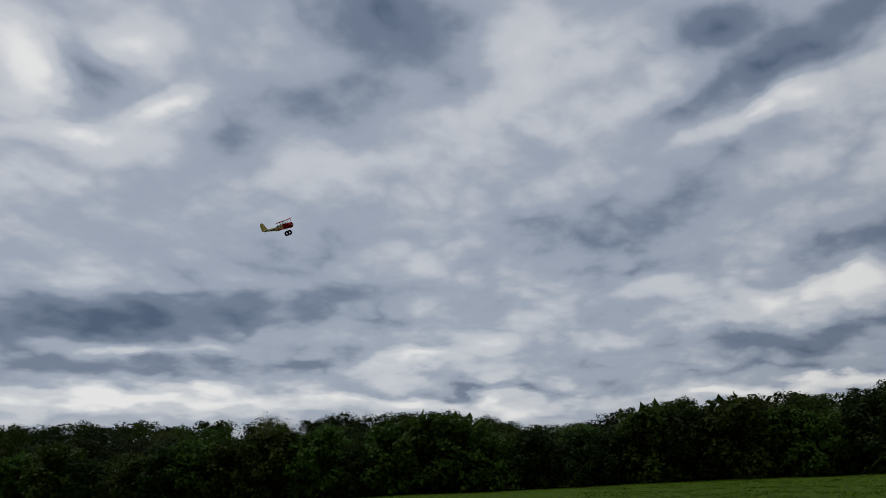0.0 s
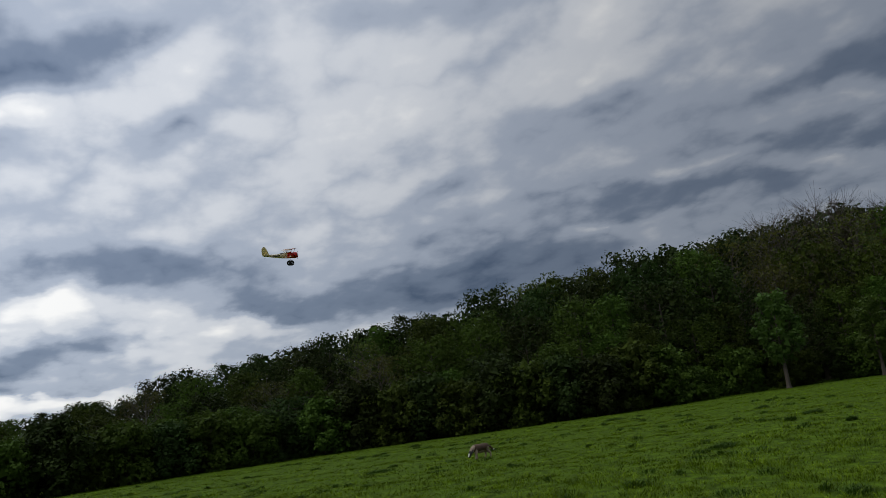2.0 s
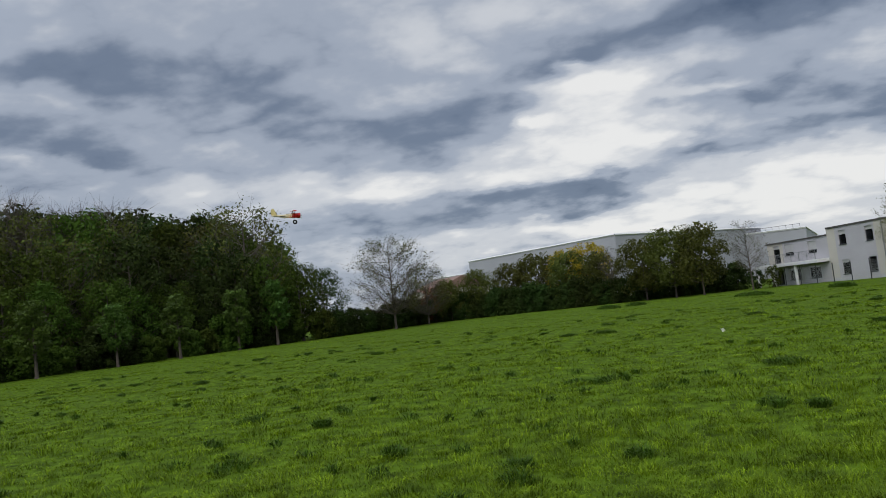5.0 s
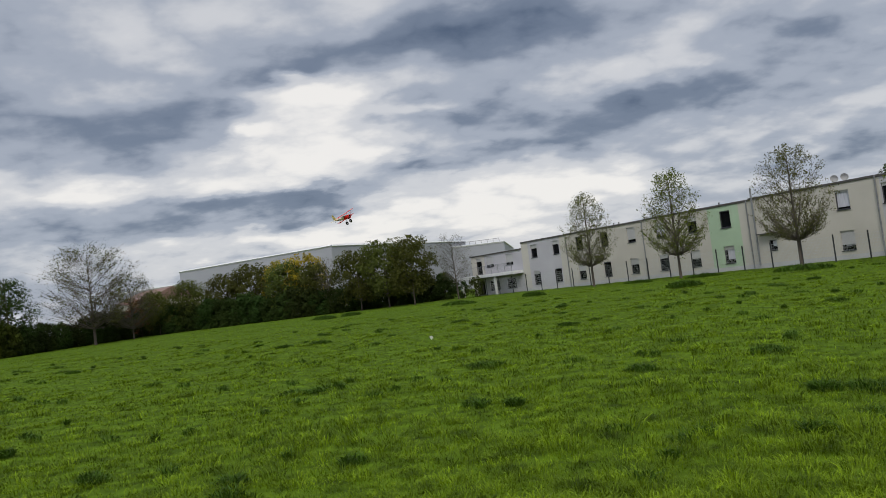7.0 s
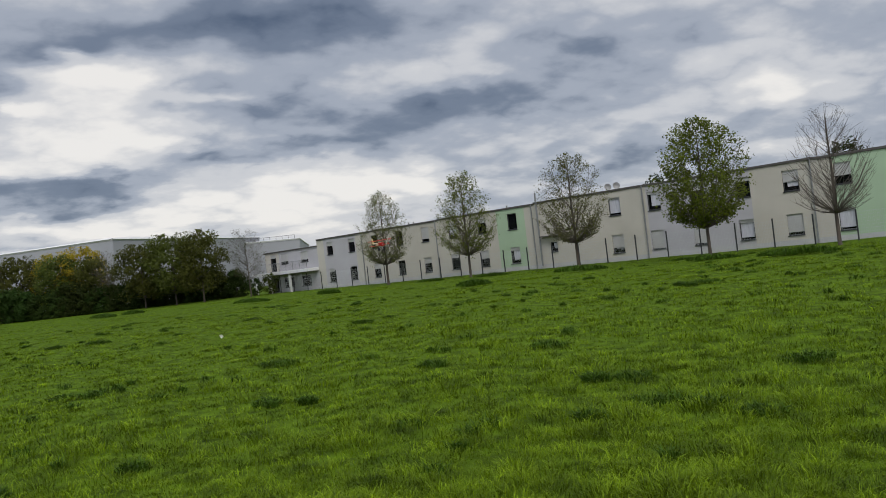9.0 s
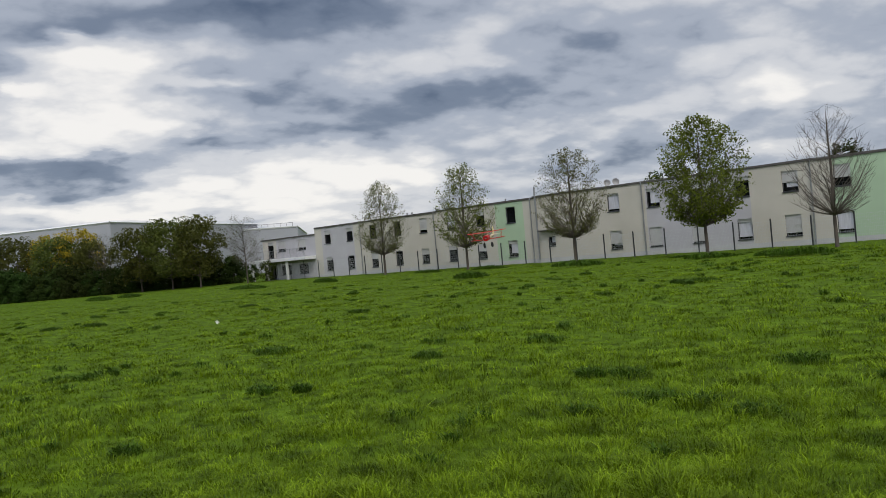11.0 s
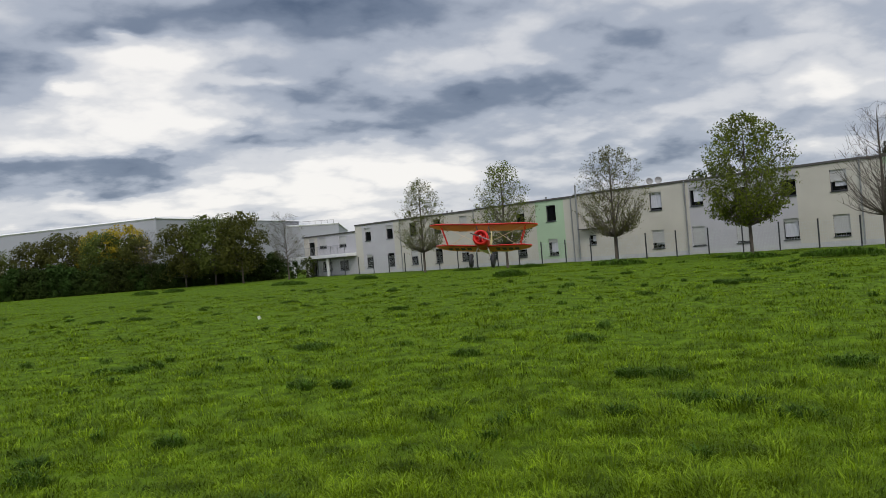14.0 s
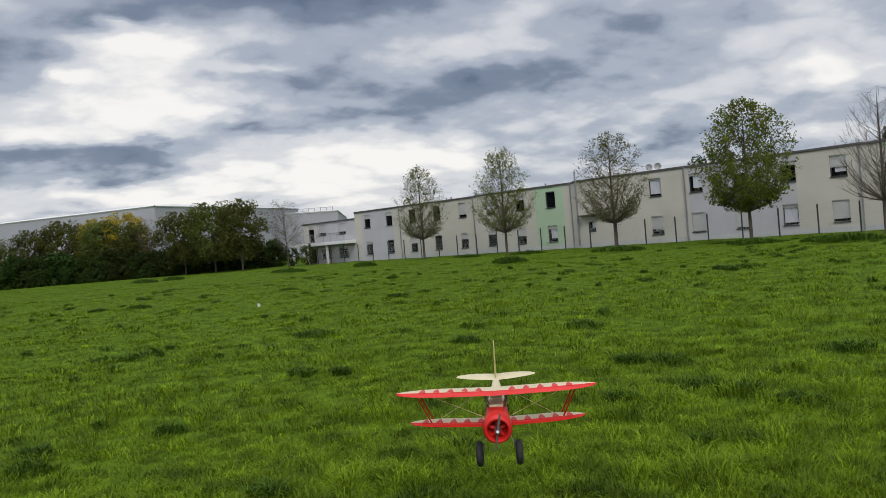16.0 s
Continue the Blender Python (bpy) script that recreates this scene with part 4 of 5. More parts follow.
    for x in (82.3, 79.4, 75.5):
        part("column", box("column", x - 0.12, x + 0.12, FY + 1.1, FY + 1.35, -0.3, 2.048, M_CONC, 0.02), root)
    rail = tubes_mesh("railing_bar", [tube([(71.7, FY + 1.4, 3.35), (77, FY + 1.4, 3.35), (82.5, FY + 1.4, 3.35)], [0.025] * 3, 6)], M_PIPE)
    part("railing_bar", rail, root)
    post = box("railing_post", -0.02, 0.02, -0.02, 0.02, 0, 0.93, M_PIPE)
    for j in range(9):
        p = part("railing_post", post, root)
        p.location = (71.9 + j * 1.3, FY + 1.4, 2.4)
    thin = box("railing_rod", -0.006, 0.006, -0.006, 0.006, 0, 0.9, M_PIPE)
    for j in range(70):
        p = part("railing_rod", thin, root)
        p.location = (71.9 + j * 0.15, FY + 1.37, 2.42)


build_houses()


def build_hall():
    root = thing("industrial_hall", 0, 0, 0, "long grey sheet-metal industrial hall", "hall")

    def at(az, d):
        return d * math.sin(radians(az)), d * math.cos(radians(az))

    def block(pts, z, name):
        bm = bmesh.new()
        low = [bm.verts.new((x, y, -0.5)) for x, y in pts]
        hi = [bm.verts.new((x, y, z)) for x, y in pts]
        k = len(pts)
        for i in range(k):
            bm.faces.new((low[i], low[(i + 1) % k], hi[(i + 1) % k], hi[i]))
        bm.faces.new(hi)
        part(name, bm_mesh(name, bm, M_HALL), root)
        ring = [(x, y, z + 0.1) for x, y in pts] + [(*pts[0], z + 0.1)]
        for a, b in zip(ring, ring[1:]):
            part("roof_trim", tubes_mesh("roof_trim", [tube([a, ((a[0] + b[0]) / 2, (a[1] + b[1]) / 2, a[2]), b], [0.22] * 3, 4)], M_HALL_L, False), root)

    block([at(103.5, 190), at(113.8, 158), at(123.2, 205), at(113, 260)], 12.0, "wall")
    block([at(99.5, 215), at(103.9, 196), at(106, 260), at(101, 270)], 9.6, "wall")
    block([at(121.6, 198), at(125.9, 203), at(126.5, 260), at(122, 260)], 10.6, "wall")
    # ladder rails on the roof
    for k in range(10):
        x, y = at(121.8 + k * 0.42, 206)
        part("roof_rail", tubes_mesh("roof_rail", [tube([(x, y, 10.6), (x, y, 11.3), (x, y, 11.9)], [0.05] * 3, 4)], M_PIPE), root)
    a, b = at(121.8, 206), at(125.6, 206)
    part("roof_rail", tubes_mesh("roof_rail", [tube([(*a, 11.9), ((a[0] + b[0]) / 2, (a[1] + b[1]) / 2, 11.9), (*b, 11.9)], [0.06] * 3, 4)], M_PIPE), root)
    # tile-roofed house past the belt
    h = thing("gabled_house", 144.6, -30.5, 0, "white house with a low brown tiled roof", "house", turn=12)
    part("wall", box("wall", -6, 6, -5, 5, -0.5, 5.4, M_CREAM), h)
    bm = bmesh.new()
    vs = [bm.verts.new(p) for p in ((-6.4, -5.4, 5.3), (6.4, -5.4, 5.3), (6.4, 5.4, 5.3), (-6.4, 5.4, 5.3), (-6.4, 0, 7.4), (6.4, 0, 7.4))]
    for q in ((0, 1, 5, 4), (2, 3, 4, 5), (0, 4, 3), (1, 2, 5), (3, 2, 1, 0)):
        bm.faces.new([vs[i] for i in q])
    part("roof", bm_mesh("roof", bm, M_TILE), h)


build_hall()


def build_fence():
    fence = thing("mesh_fence", 0, 0, 0, "dark-posted wire mesh fence before the houses", "fence")
    fy = -51.8
    post = box("post", -0.04, 0.04, -0.03, 0.03, 0, 1.9, M_POST, 0.004)
    bm = bmesh.new()
    for k in range(9):
        add_box(bm, 0.03, 2.47, -0.008, 0.0, 0.1 + k * 0.2, 0.108 + k * 0.2)
    for k in range(25):
        add_box(bm, 0.06 + k * 0.0983, 0.0635 + k * 0.0983, 0.0, 0.006, 0.08, 1.75)
    panel = bm_mesh("mesh_panel", bm, M_WIRE)
    for i in range(33):
        x = -4 + i * 2.5
        p = part("post", post, fence)
        p.location = (x, fy, -0.02)
        if i < 32:
            q = part("mesh_panel", panel, fence)
            q.location = (x, fy, 0.0)


build_fence()
# low shrubs at the balcony house and behind the roofs
for i, (x, y, h, lab) in enumerate(((80.5, -51.2, 2.0, "dark"), (77.0, -51.0, 2.3, "green"))):
    t = tree("garden_shrub", 60 + i, h, h * 0.42, 0.1, 24, 60, 0.14, M_LEAF_D if i == 0 else M_LEAF, M_BARK, "small " + lab + " shrub by the fence", "shrub", trunk=0.04, spread=0.34)
    t.matrix_basis = pose(x, y, 0)
for i, (x, y, h) in enumerate(((45, -82, 8.3), (25.5, -80, 8.4), (43, -83, 7.9))):
    t = tree("back_tree", 64 + i, h, 2.4, 2.0, 34, 90, 0.24, M_LEAF_D, M_BARK, "dark tree behind the flat roofs", spread=0.3)
    t.matrix_basis = pose(x, y, 0)


# ---- model biplane ----
M_RED = material("covering_red", (0.50, 0.016, 0.012), 0.42, vary=0.08, scale=6, coat=0.08, thin=0.1, spec=0.25)
M_IVORY = material("covering_ivory", (0.68, 0.60, 0.40), 0.4, vary=0.06, scale=6, thin=0.35)
M_ORANGE = material("covering_orange", (0.60, 0.27, 0.09), 0.45, vary=0.1, scale=6, thin=0.42)
M_YELLOW = material("covering_yellow", (0.66, 0.56, 0.26), 0.4, vary=0.06, scale=6, thin=0.3)
M_MARK = material("marking_dark", (0.03, 0.025, 0.025), 0.5, vary=0.1)
M_TYRE = material("rubber_black", (0.012, 0.012, 0.013), 0.75, vary=0.15, bump=0.2, bump_scale=80)
M_STEEL = material("steel_wire", (0.4, 0.4, 0.41), 0.3, metal=0.9, vary=0.1)
M_WOOD = material("strut_wood", (0.55, 0.42, 0.26), 0.6, vary=0.15, scale=20)
M_PROP = material("propeller_dark", (0.10, 0.09, 0.085), 0.4, vary=0.1)


def wing_half(side, span, chord, x0, y_lead, z, dihedral, sweep=0.0):
    """Rings of a wing half with a rounded tip, from root to tip."""
    rings = []
    steps = (0, 0.15, 0.35, 0.55, 0.72, 0.84, 0.92, 0.97, 1.0)
    for s in steps:
        k = 1.0 if s < 0.5 else max(0.08, math.sqrt(max(0.0, 1 - ((s - 0.5) / 0.503) ** 2)))
        c = chord * k
        lead = y_lead - sweep * s - (chord - c) * 0.38
        x = x0 + (span - x0) * s
        ring = []
        for u, t in ((0, 0), (0.05, 0.045), (0.2, 0.085), (0.45, 0.08), (0.75, 0.04), (1, 0.004), (0.75, -0.006), (0.4, -0.012), (0.1, -0.022)):
            ring.append(Vector((side * x, lead - u * c, z + dihedral * s + t * chord * (0.4 + 0.6 * k) - 0.09 * (u * c - chord * 0.4))))
        rings.append(ring if side > 0 else ring[::-1])
    return rings


def rings_mesh(name, rings, mats, pick):
    v, f = ring_tube(rings)
    bm = bmesh.new()
    vs = [bm.verts.new(p) for p in v]
    for i, q in enumerate(f):
        fc = bm.faces.new([vs[k] for k in q])
        fc.material_index = pick(i, fc)
    k = len(rings[0])
    bm.faces.new(vs[:k])
    bm.faces.new(vs[-k:])
    me = bm_mesh(name, bm, mats[0], True)
    for m in mats[1:]:
        me.materials.append(m)
    return me


def build_plane():
    root = thing("model_biplane", 0, 0, 0, "red and ivory radio-controlled model biplane in flight", "model plane")
    # fuselage: red round nose, tapering ivory tail
    sect = ((0.20, 0.078, 0.078, 0.0), (0.10, 0.075, 0.082, 0.004), (0.0, 0.068, 0.085, 0.008), (-0.12, 0.06, 0.072, 0.006), (-0.3, 0.045, 0.055, 0.008),
            (-0.5, 0.026, 0.036, 0.03), (-0.66, 0.010, 0.022, 0.045))
    rings = []
    for y, w, h, z in sect:
        rings.append([Vector((w * math.copysign(abs(math.cos(a)) ** 0.75, math.cos(a)), y, z + h * math.copysign(abs(math.sin(a)) ** 0.75, math.sin(a))))
                      for a in (2 * math.pi * j / 16 for j in range(16))])
    part("fuselage", rings_mesh("fuselage", rings, (M_RED, M_IVORY), lambda i, f: 0 if i < 32 else 1), root, "red front with an ivory tapering tail")
    v, f = lathe(((0.16, 0.082), (0.2, 0.088), (0.26, 0.087), (0.285, 0.078), (0.29, 0.066), (0.275, 0.06), (0.24, 0.058), (0.22, 0.012)), 24)
    cowl = part("cowling", tubes_mesh("cowling", [(v, f)], M_RED), root, "glossy red round engine cowling")
    v, f = lathe(((0.22, 0.02), (0.26, 0.022), (0.3, 0.014), (0.325, 0.012), (0.33, 0.002)), 12)
    part("motor", tubes_mesh("motor", [(v, f)], M_STEEL), cowl, "silver motor shaft")
    for k in range(5):
        a = radians(90 + 72 * k)
        p = [Vector((math.cos(a) * r, 0.245, math.sin(a) * r)) for r in (0.018, 0.035, 0.052)]
        part("cylinder", tubes_mesh("cylinder", [tube(p, [0.012, 0.014, 0.01], 8)], M_RED), cowl)
    # cockpit
    part("windscreen", box("windscreen", -0.035, 0.035, -0.075, -0.068, 0.075, 0.125, M_IVORY, 0.002), root, "pale cockpit front")
    # closed block; its dark colour paints in the shade of the cockpit opening
    part("cockpit", box("cockpit", -0.038, 0.038, -0.2, -0.08, 0.06, 0.088, M_PROP, 0.008), root, "solid dark block painting in the cockpit opening's shade")
    part("hatch", box("hatch", -0.042, 0.042, 0.0, 0.11, 0.078, 0.098, M_IVORY, 0.006), root, "ivory hatch before the cockpit")
    # wings: red leading edge, ivory top, orange underside
    # a wing's top is ivory behind its red edge, the belly orange to ivory
    def cover(i, f):
        j = i % 9
        return 0 if j in (0, 1, 8) else 1 if j in (2, 3, 4) else 2

    def cover_m(i, f):
        j = i % 9
        return 0 if j in (6, 7, 8) else 1 if j in (3, 4, 5) else 2

    for name, span, chord, yl, z, di in (("upper_wing", 0.60, 0.235, 0.17, 0.165, 0.012), ("lower_wing", 0.535, 0.21, 0.08, -0.055, 0.018)):
        x0 = 0.0 if name == "upper_wing" else 0.06
        for s in (1, -1):
            me = rings_mesh(name, wing_half(s, span, chord, x0, yl, z, di), (M_RED, M_IVORY, M_ORANGE), cover if s > 0 else cover_m)
            w = part(name, me, root, "rounded wing, ivory above with a red leading edge")
            # dark registration bars on the underside and scalloped red rays on top
            for k in range(4 if name == "lower_wing" else 0):
                xx = s * (0.16 + 0.07 * k)
                part("marking", box("marking", xx - 0.022, xx + 0.022, yl - chord * 0.72, yl - chord * 0.3, z - 0.012 + di * 0.4, z - 0.008 + di * 0.4, M_MARK), w, "dark lettering bar")
            for k in range(5):
                xx = s * (0.1 + 0.085 * k)
                bm = bmesh.new()
                rows = []
                for u, half in ((0.17, 0.022), (0.35, 0.017), (0.55, 0.010), (0.8, 0.002)):
                    zt = z + di * abs(xx) / span + chord * (np.interp(u, (0.05, 0.2, 0.45, 0.75, 1), (0.045, 0.085, 0.08, 0.04, 0.004)) - 0.09 * (u - 0.4)) + 0.0015
                    rows.append([bm.verts.new((xx - half, yl - u * chord, zt)), bm.verts.new((xx + half, yl - u * chord, zt)),
                                 bm.verts.new((xx + half, yl - u * chord, zt - 0.004)), bm.verts.new((xx - half, yl - u * chord, zt - 0.004))])
                for p, q in zip(rows, rows[1:]):
                    for a in range(4):
                        bm.faces.new((p[a], p[(a + 1) % 4], q[(a + 1) % 4], q[a]))
                bm.faces.new(rows[0])
                bm.faces.new(rows[-1])
                part("red_ray", bm_mesh("red_ray", bm, M_RED), w)
    # struts and wires
    for s in (1, -1):
        for y0, y1 in ((0.12, 0.03), (0.03, -0.06)):
            part("strut", tubes_mesh("strut", [tube([(s * 0.40, y1, -0.03), (s * 0.43, (y0 + y1) / 2, 0.06), (s * 0.47, y0, 0.17)], [0.005] * 3, 6)], M_RED), root, "red interplane strut")
            part("cabane", tubes_mesh("cabane", [tube([(s * 0.05, y1 + 0.04, 0.07), (s * 0.06, y0, 0.12), (s * 0.07, y0, 0.17)], [0.005] * 3, 6)], M_PROP), root)
        for a, b in (((0.07, 0.05, 0.0), (0.43, 0.06, 0.17)), ((0.08, 0.06, 0.17), (0.38, 0.0, -0.03))):
            p, q = Vector((s * a[0], a[1], a[2])), Vector((s * b[0], b[1], b[2]))
            part("rigging_wire", tubes_mesh("rigging_wire", [tube([p, (p + q) / 2, q], [0.0025] * 3, 5)], M_WOOD), root, "thin pale rigging line")
    # tail
    for s in (1, -1):
        rings = []
        for t in (0, 0.2, 0.45, 0.7, 0.88, 0.97, 1.0):
            k = max(0.06, math.sqrt(max(0, 1 - t ** 2.6)))
            c = 0.15 * k
            y = -0.50 - 0.06 * t - (0.15 - c) * 0.35
            ring = [Vector((s * 0.27 * t, y - u * c, 0.06 + th * (0.5 + 0.5 * k))) for u, th in ((0, 0), (0.2, 0.006), (0.7, 0.005), (1, 0), (0.7, -0.005), (0.2, -0.006))]
            rings.append(ring)
        part("tailplane", rings_mesh("tailplane", rings, (M_IVORY,), lambda i, f: 0), root, "ivory rounded tailplane")
    rings = []
    for t in (0, 0.25, 0.5, 0.75, 0.92, 1.0):
        k = max(0.08, math.sqrt(max(0, 1 - t ** 2.4)))
        c = 0.19 * k
        y = -0.50 - 0.08 * t - (0.19 - c) * 0.3
        rings.append([Vector((th * (0.5 + 0.5 * k), y - u * c, 0.03 + 0.27 * t)) for u, th in ((0, 0), (0.2, 0.006), (0.7, 0.005), (1, 0), (0.7, -0.005), (0.2, -0.006))])
    part("fin", rings_mesh("fin", rings, (M_YELLOW,), lambda i, f: 0), root, "pale yellow rounded tail fin")
    for s in (1, -1):
        part("marking", box("marking", s * 0.047 - 0.004, s * 0.047 + 0.004, -0.42, -0.2, 0.0, 0.03, M_MARK), root, "dark lettering bar")
    # undercarriage
    for s in (1, -1):
        leg = part("gear_leg", tubes_mesh("gear_leg", [tube([(s * 0.05, 0.06, -0.06), (s * 0.085, 0.075, -0.14), (s * 0.105, 0.085, -0.215)], [0.004] * 3, 6)], M_STEEL), root)
        v, f = lathe(((-0.019, 0.03), (-0.022, 0.05), (-0.018, 0.069), (-0.008, 0.077), (0.008, 0.077), (0.018, 0.069), (0.022, 0.05), (0.019, 0.03), (-0.019, 0.03)), 24, "x")
        part("wheel", tubes_mesh("wheel", [([p + Vector((s * 0.12, 0.085, -0.215)) for p in v], f)], M_TYRE), leg, "fat black rubber wheel")
    part("tail_skid", tubes_mesh("tail_skid", [tube([(0, -0.6, 0.0), (0, -0.63, -0.03), (0, -0.66, -0.04)], [0.004] * 3, 5)], M_STEEL), root)
    rings = []
    for s in (-1, -0.85, -0.5, -0.2, 0, 0.2, 0.5, 0.85, 1):
        w = 0.003 + 0.0055 * math.sin(min(1, abs(s) * 1.6) * math.pi / 2) * (1 - 0.5 * abs(s) ** 4)
        tw = radians(35 * (1 if s > 0 else -1))
        rings.append([Vector((s * 0.115, math.sin(tw) * w * u, math.cos(tw) * w * u + t)) for u, t in ((1, 0), (0, 0.002), (-1, 0), (0, -0.002))])
    prop = part("propeller", rings_mesh("propeller", rings, (M_PROP,), lambda i, f: 0), root, "dark two-bladed propeller")
    prop.location = (0, 0.31, 0)
    return root, prop


PLANE, PROP = build_plane()

# ---- dog and scrap ----
M_FUR = material("fur_brown", (0.07, 0.038, 0.022), 0.9, vary=0.35, scale=5, bump=0.6, bump_scale=60)
M_FUR_L = material("fur_pale", (0.24, 0.18, 0.13), 0.9, vary=0.25, scale=6, bump=0.6, bump_scale=60)
M_FUR_W = material("fur_white", (0.7, 0.69, 0.66), 0.9, vary=0.15, scale=6, bump=0.5, bump_scale=60)
M_FUR_D = material("fur_dark", (0.025, 0.022, 0.022), 0.9, vary=0.2, scale=6, bump=0.5, bump_scale=60)


def build_dog():
    """A shaggy shepherd dog, nose along +x, feet at z = 0."""
    K = 0.8
    dog = thing("dog", 0, 0, 0, "brown and pale shaggy dog sniffing through the meadow", "dog")

    def lump(name, pts, radii, mat, parent, label="", sides=10):
        return part(name, tubes_mesh(name, [tube([Vector(p) * K for p in pts], [r * K for r in radii], sides)], mat), parent, label)

    lump("body", [(-0.42, 0, 0.5), (-0.36, 0, 0.5), (-0.2, 0, 0.49), (0.05, 0, 0.47), (0.25, 0, 0.47), (0.36, 0, 0.5), (0.42, 0, 0.52)],
         [0.03, 0.13, 0.165, 0.165, 0.18, 0.14, 0.05], M_FUR, dog, "brown shaggy coat")
    lump("belly", [(-0.25, 0, 0.40), (0.0, 0, 0.36), (0.25, 0, 0.36)], [0.07, 0.13, 0.09], M_FUR_L, dog)
    lump("neck", [(0.31, 0, 0.52), (0.43, 0, 0.46), (0.53, 0, 0.36)], [0.125, 0.105, 0.085], M_FUR_L, dog, "pale ruff")
    head = lump("head", [(0.47, 0, 0.42), (0.51, 0, 0.37), (0.56, 0, 0.31), (0.61, 0, 0.23), (0.65, 0, 0.15), (0.66, 0, 0.12)], [0.03, 0.085, 0.09, 0.058, 0.045, 0.012], M_FUR_D, dog, "dark lowered head with a white blaze")
    lump("blaze", [(0.58, 0, 0.34), (0.64, 0, 0.25), (0.68, 0, 0.16)], [0.045, 0.04, 0.028], M_FUR_W, head)
    for s in (1, -1):
        lump("ear", [(0.51, s * 0.06, 0.40), (0.49, s * 0.11, 0.41), (0.53, s * 0.12, 0.33)], [0.03, 0.03, 0.01], M_FUR_D, head, sides=6)
    legs = []
    for x, s in ((0.28, 1), (0.28, -1), (-0.3, 1), (-0.3, -1)):
        if x > 0:
            leg = part("leg", tubes_mesh("leg", [tube([Vector(p) * K for p in [(0, 0, 0.03), (0.0, 0, -0.15), (-0.01, 0, -0.3), (0.0, 0, -0.40), (0.05, 0, -0.43)]], [r * K for r in [0.075, 0.055, 0.04, 0.04, 0.02]], 8)], M_FUR_L), dog)
        else:
            leg = part("leg", tubes_mesh("leg", [tube([Vector(p) * K for p in [(0, 0, 0.05), (0.02, 0, -0.12), (-0.06, 0, -0.26), (-0.04, 0, -0.40), (0.02, 0, -0.43)]], [r * K for r in [0.1, 0.075, 0.042, 0.038, 0.02]], 8)], M_FUR_L), dog)
        leg.location = (x * K, s * 0.09 * K, 0.44 * K)
        legs.append(leg)
    tail = lump("tail", [(-0.40, 0, 0.52), (-0.5, 0, 0.47), (-0.58, 0, 0.38), (-0.64, 0, 0.33), (-0.68, 0, 0.33)], [0.04, 0.05, 0.055, 0.045, 0.01], M_FUR, dog)
    lump("tail_tip", [(-0.63, 0, 0.335), (-0.68, 0, 0.33), (-0.72, 0, 0.34)], [0.047, 0.04, 0.01], M_FUR_W, tail, "white tail tip")
    return dog, legs


DOG, LEGS = build_dog()


def build_scrap():
    rng = np.random.default_rng(3)
    bm = bmesh.new()
    bmesh.ops.create_grid(bm, x_segments=5, y_segments=4, size=0.055)
    for v in bm.verts:
        v.co.z += 0.05 * abs(v.co.x) / 0.055 + rng.normal() * 0.02
        v.co.y += rng.normal() * 0.015
    bmesh.ops.solidify(bm, geom=bm.faces[:], thickness=0.004)
    ob = new("paper_scrap", bm_mesh("paper_scrap", bm, M_FUR_W))
    ob.matrix_basis = pose(24.3, -14.0, 0.06, 60, 10, 40)
    tagged(ob, "crumpled white scrap of paper in the grass", "litter")


build_scrap()


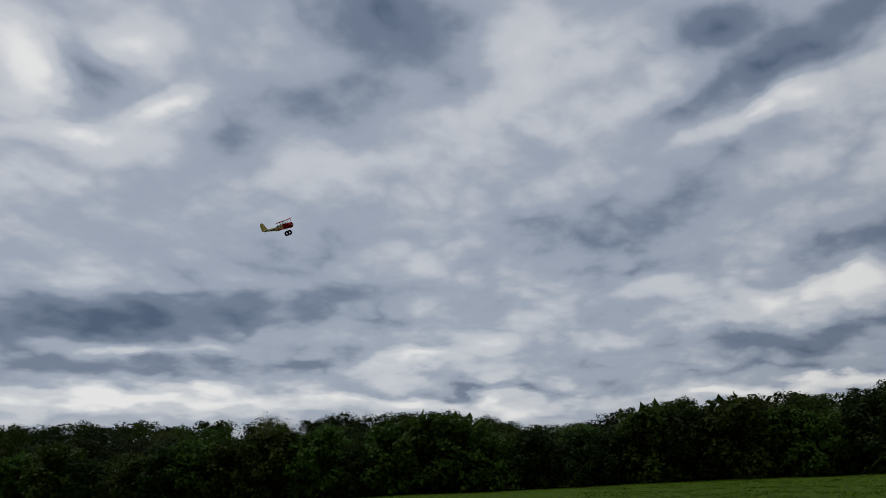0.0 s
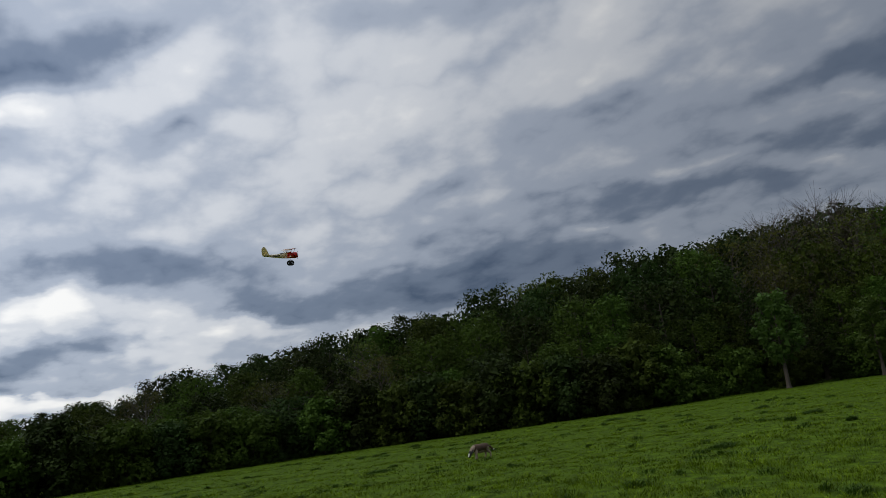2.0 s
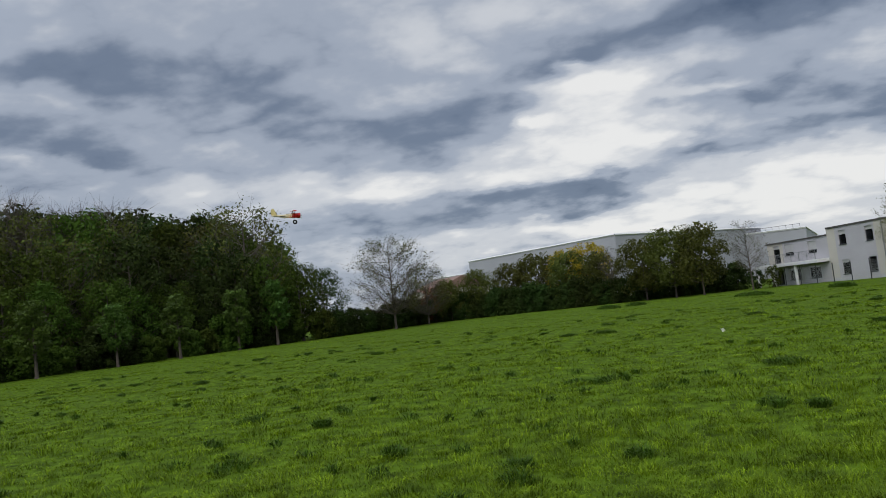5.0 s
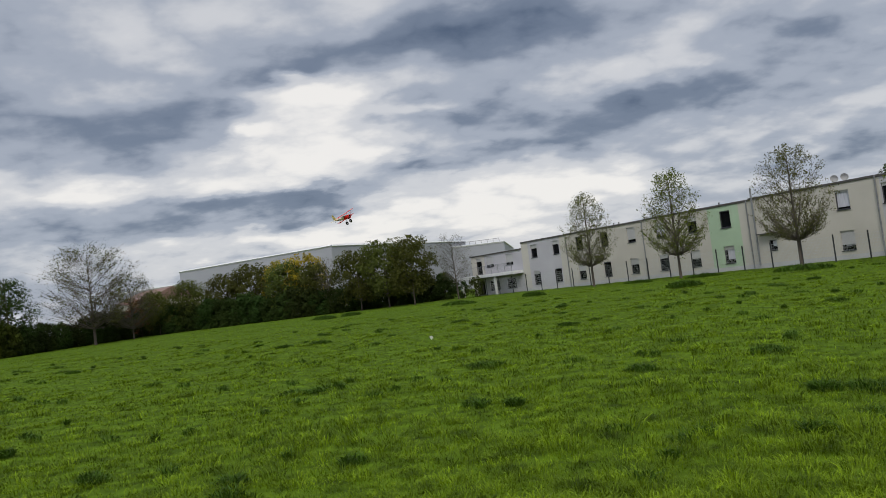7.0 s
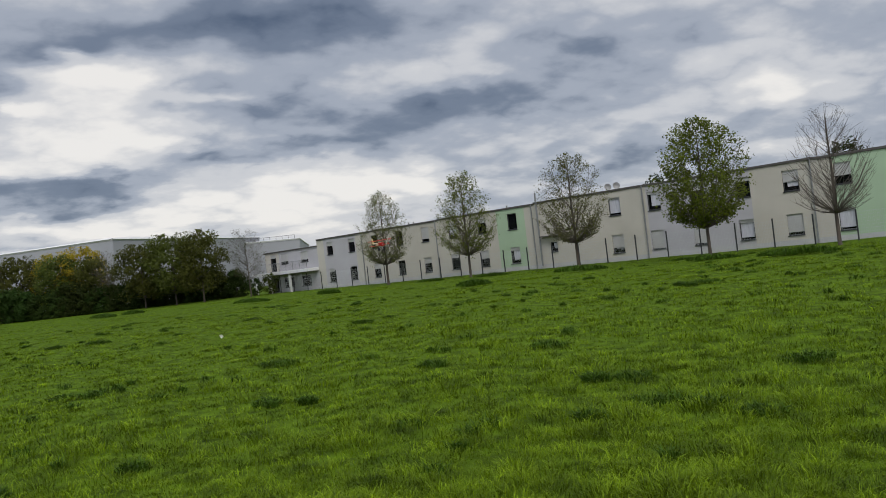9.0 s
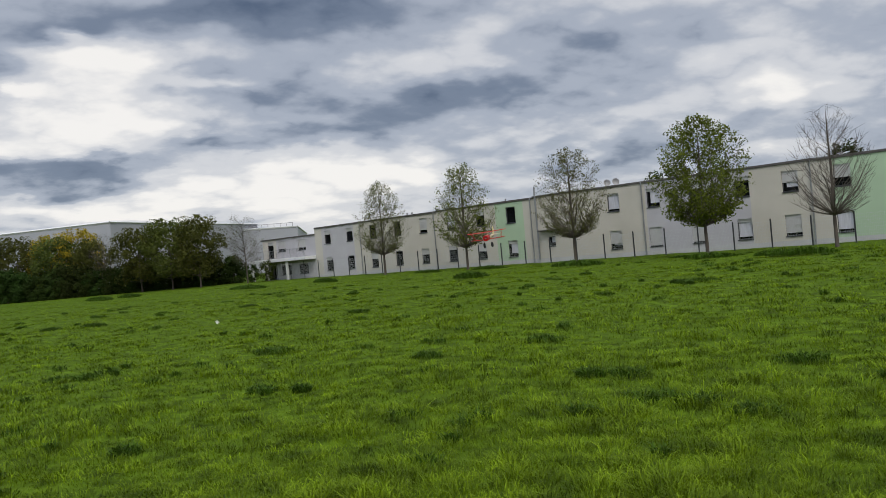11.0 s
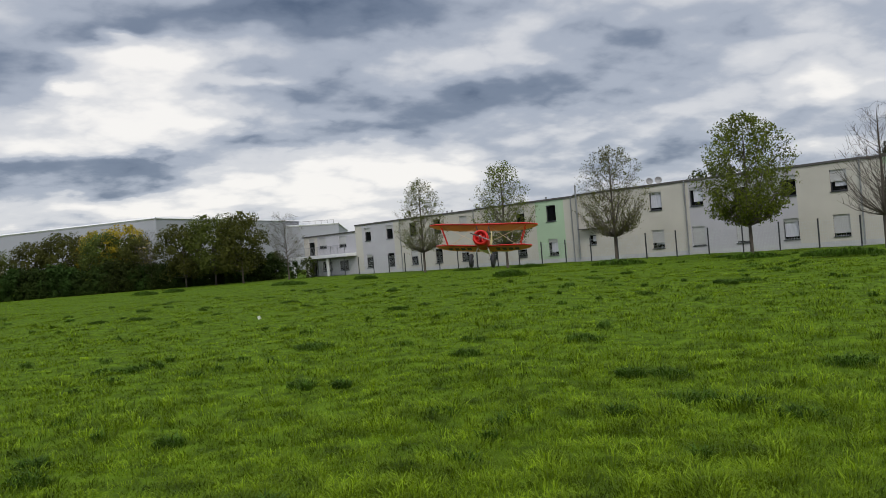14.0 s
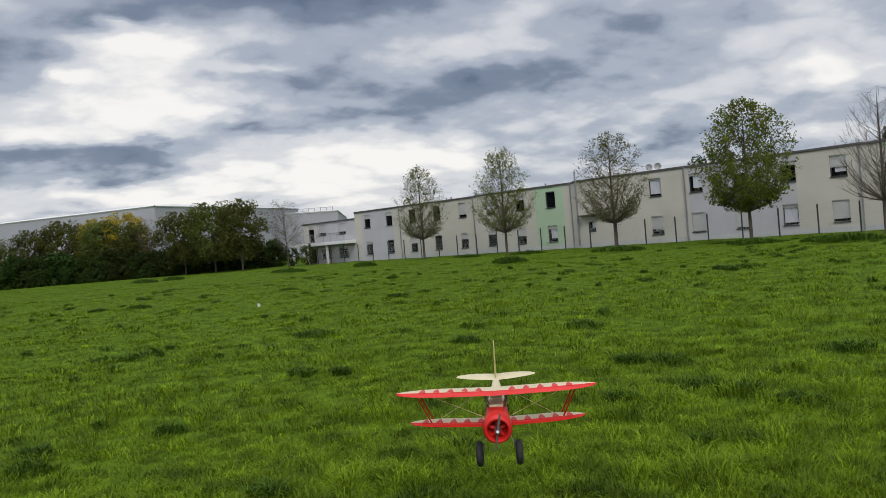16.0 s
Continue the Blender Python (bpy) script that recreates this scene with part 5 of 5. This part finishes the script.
def motions():
    def flight(t, az, el, d, heading, climb, bank):
        a, e = radians(az), radians(el)
        p = Vector((d * math.cos(e) * math.sin(a), d * math.cos(e) * math.cos(a), EYE + d * math.sin(e)))
        return t, Matrix.Translation(p) @ pose(0, 0, 0, 0, 0, -heading) @ pose(0, 0, 0, climb, 0, 0) @ pose(0, 0, 0, 0, bank, 0)

    walk(PLANE, [flight(*r) for r in (
        (0.0, -16.94, 16.81, 25.0, 99.1, 9.0, 24.0),
        (0.3, -9.89, 16.38, 22.8, 108.1, 4.0, 18.0),
        (0.5, -4.54, 15.87, 21.8, 115.5, -2.0, 8.0),
        (0.7, 1.21, 15.25, 20.7, 123.2, -5.0, -3.0),
        (0.9, 6.78, 14.91, 19.8, 128.8, -6.0, -14.0),
        (1.0, 9.42, 14.7, 20.3, 125.4, -6.0, -20.0),
        (1.2, 15.23, 14.14, 19.4, 125.2, -4.0, -38.0),
        (1.4, 21.21, 13.8, 19.8, 109.2, 2.0, -48.0),
        (1.5, 24.23, 13.67, 20.2, 106.2, 3.0, -44.0),
        (1.6, 26.81, 13.48, 20.8, 104.8, 4.0, -38.0),
        (1.8, 31.82, 12.79, 22.3, 101.8, 4.0, -18.0),
        (2.0, 36.72, 12.2, 23.6, 112.7, 2.0, 12.0),
        (2.2, 40.61, 11.75, 24.0, 108.6, 0.0, 28.0),
        (2.5, 47.2, 11.63, 24.8, 113.2, 0.0, 36.0),
        (2.7, 50.99, 11.4, 25.0, 119.0, 2.0, 36.0),
        (2.9, 54.83, 11.01, 25.4, 128.8, -3.0, 34.0),
        (3.0, 56.92, 10.72, 25.6, 134.9, -4.0, 32.0),
        (3.2, 60.69, 10.24, 25.8, 142.7, -4.0, 28.0),
        (3.5, 66.02, 9.42, 26.0, 154.0, -4.0, 14.0),
        (3.7, 70.03, 8.92, 26.2, 158.0, -3.0, 12.0),
        (4.0, 75.39, 8.28, 27.0, 165.4, 2.0, 12.0),
        (4.3, 80.19, 8.22, 27.4, 170.2, -3.0, 12.0),
        (4.5, 84.07, 8.13, 27.6, 172.1, 1.0, 8.0),
        (4.7, 87.23, 7.94, 28.0, 175.2, -2.0, 8.0),
        (6.8, 113.13, 6.0, 33.5, 249.1, 6.0, 27.0),
        (7.0, 115.01, 5.55, 34.0, 253.0, 5.0, 24.0),
        (7.5, 119.43, 4.74, 35.0, 261.4, 4.0, 24.0),
        (7.8, 121.48, 4.06, 36.0, 271.5, 3.0, 6.0),
        (8.0, 123.36, 3.41, 37.0, 275.4, 2.0, 2.0),
        (8.5, 127.08, 2.26, 37.0, 283.1, 0.0, -3.0),
        (9.0, 131.4, 1.47, 36.0, 283.4, -2.0, 4.0),
        (9.2, 133.28, 1.26, 35.0, 293.3, -3.0, 8.0),
        (11.3, 138.31, 0.15, 21.5, 336.3, -4.0, 3.0),
        (11.5, 137.51, -0.28, 19.5, 333.5, -5.0, 3.0),
        (12.0, 136.41, -1.58, 15.8, 331.4, -3.0, 1.0),
        (12.3, 136.2, -2.24, 14.4, 334.2, 2.0, 0.0),
        (12.5, 136.19, -2.27, 13.6, 339.2, 4.0, 0.0),
        (13.0, 135.91, -1.09, 11.8, 339.9, 6.0, -6.0),
        (13.3, 135.74, 0.27, 11.4, 333.7, 8.0, -5.0),
        (13.5, 135.77, 0.21, 11.0, 331.8, 8.0, -2.0),
        (14.0, 135.99, 0.28, 9.0, 323.0, 14.0, -4.0),
        (14.3, 136.17, -0.21, 8.7, 318.2, 13.0, 3.0),
        (14.5, 136.12, -0.69, 8.2, 317.1, 12.0, 5.0),
        (15.0, 136.93, -0.62, 7.1, 317.9, 8.0, -2.0),
        (15.3, 137.65, -1.66, 7.1, 319.6, 1.0, 4.0),
        (15.5, 137.63, -3.55, 6.65, 319.6, -6.0, 8.0),
        (15.7, 137.06, -6.66, 6.15, 318.1, -9.0, 1.0),
        (15.9, 136.29, -10.55, 5.4, 317.3, -8.0, -1.0),
        (16.0, 135.87, -12.56, 5.1, 316.9, -7.0, -1.0),
    )])
    walk(PROP, [(k / 10, pose(0, 0.31, 0, 0, (k * 77) % 360, 0)) for k in range(161)])

    def stand(t, az, d, turn):
        x, y = d * math.sin(radians(az)), d * math.cos(radians(az))
        return t, pose(x, y, float(ground_height(x, y)) * 0.95 + 0.06, 0, 0, turn)

    walk(DOG, [stand(*r) for r in ((0, 47.9, 28.6, 185), (1.0, 48.5, 28.7, 182), (1.5, 48.7, 28.9, 178), (2.0, 48.5, 29.5, 165), (2.5, 48.4, 30.4, 145), (3.0, 48.4, 31.0, 138),
                                   (3.6, 48.5, 31.6, 136), (6.0, 47.5, 32.5, 136), (16.0, 46.5, 33.5, 140))])
    for i, leg in enumerate(LEGS):
        home = leg.location.copy()
        rows = []
        for k in range(0, 33):
            t = k * 0.5
            live = 1.0 if t < 8 else 0.0
            rows.append((t, pose(*home, 0, live * 16 * math.sin(t * 5.2 + (0, math.pi, math.pi, 0)[i]), 0)))
        walk(leg, rows)


motions()
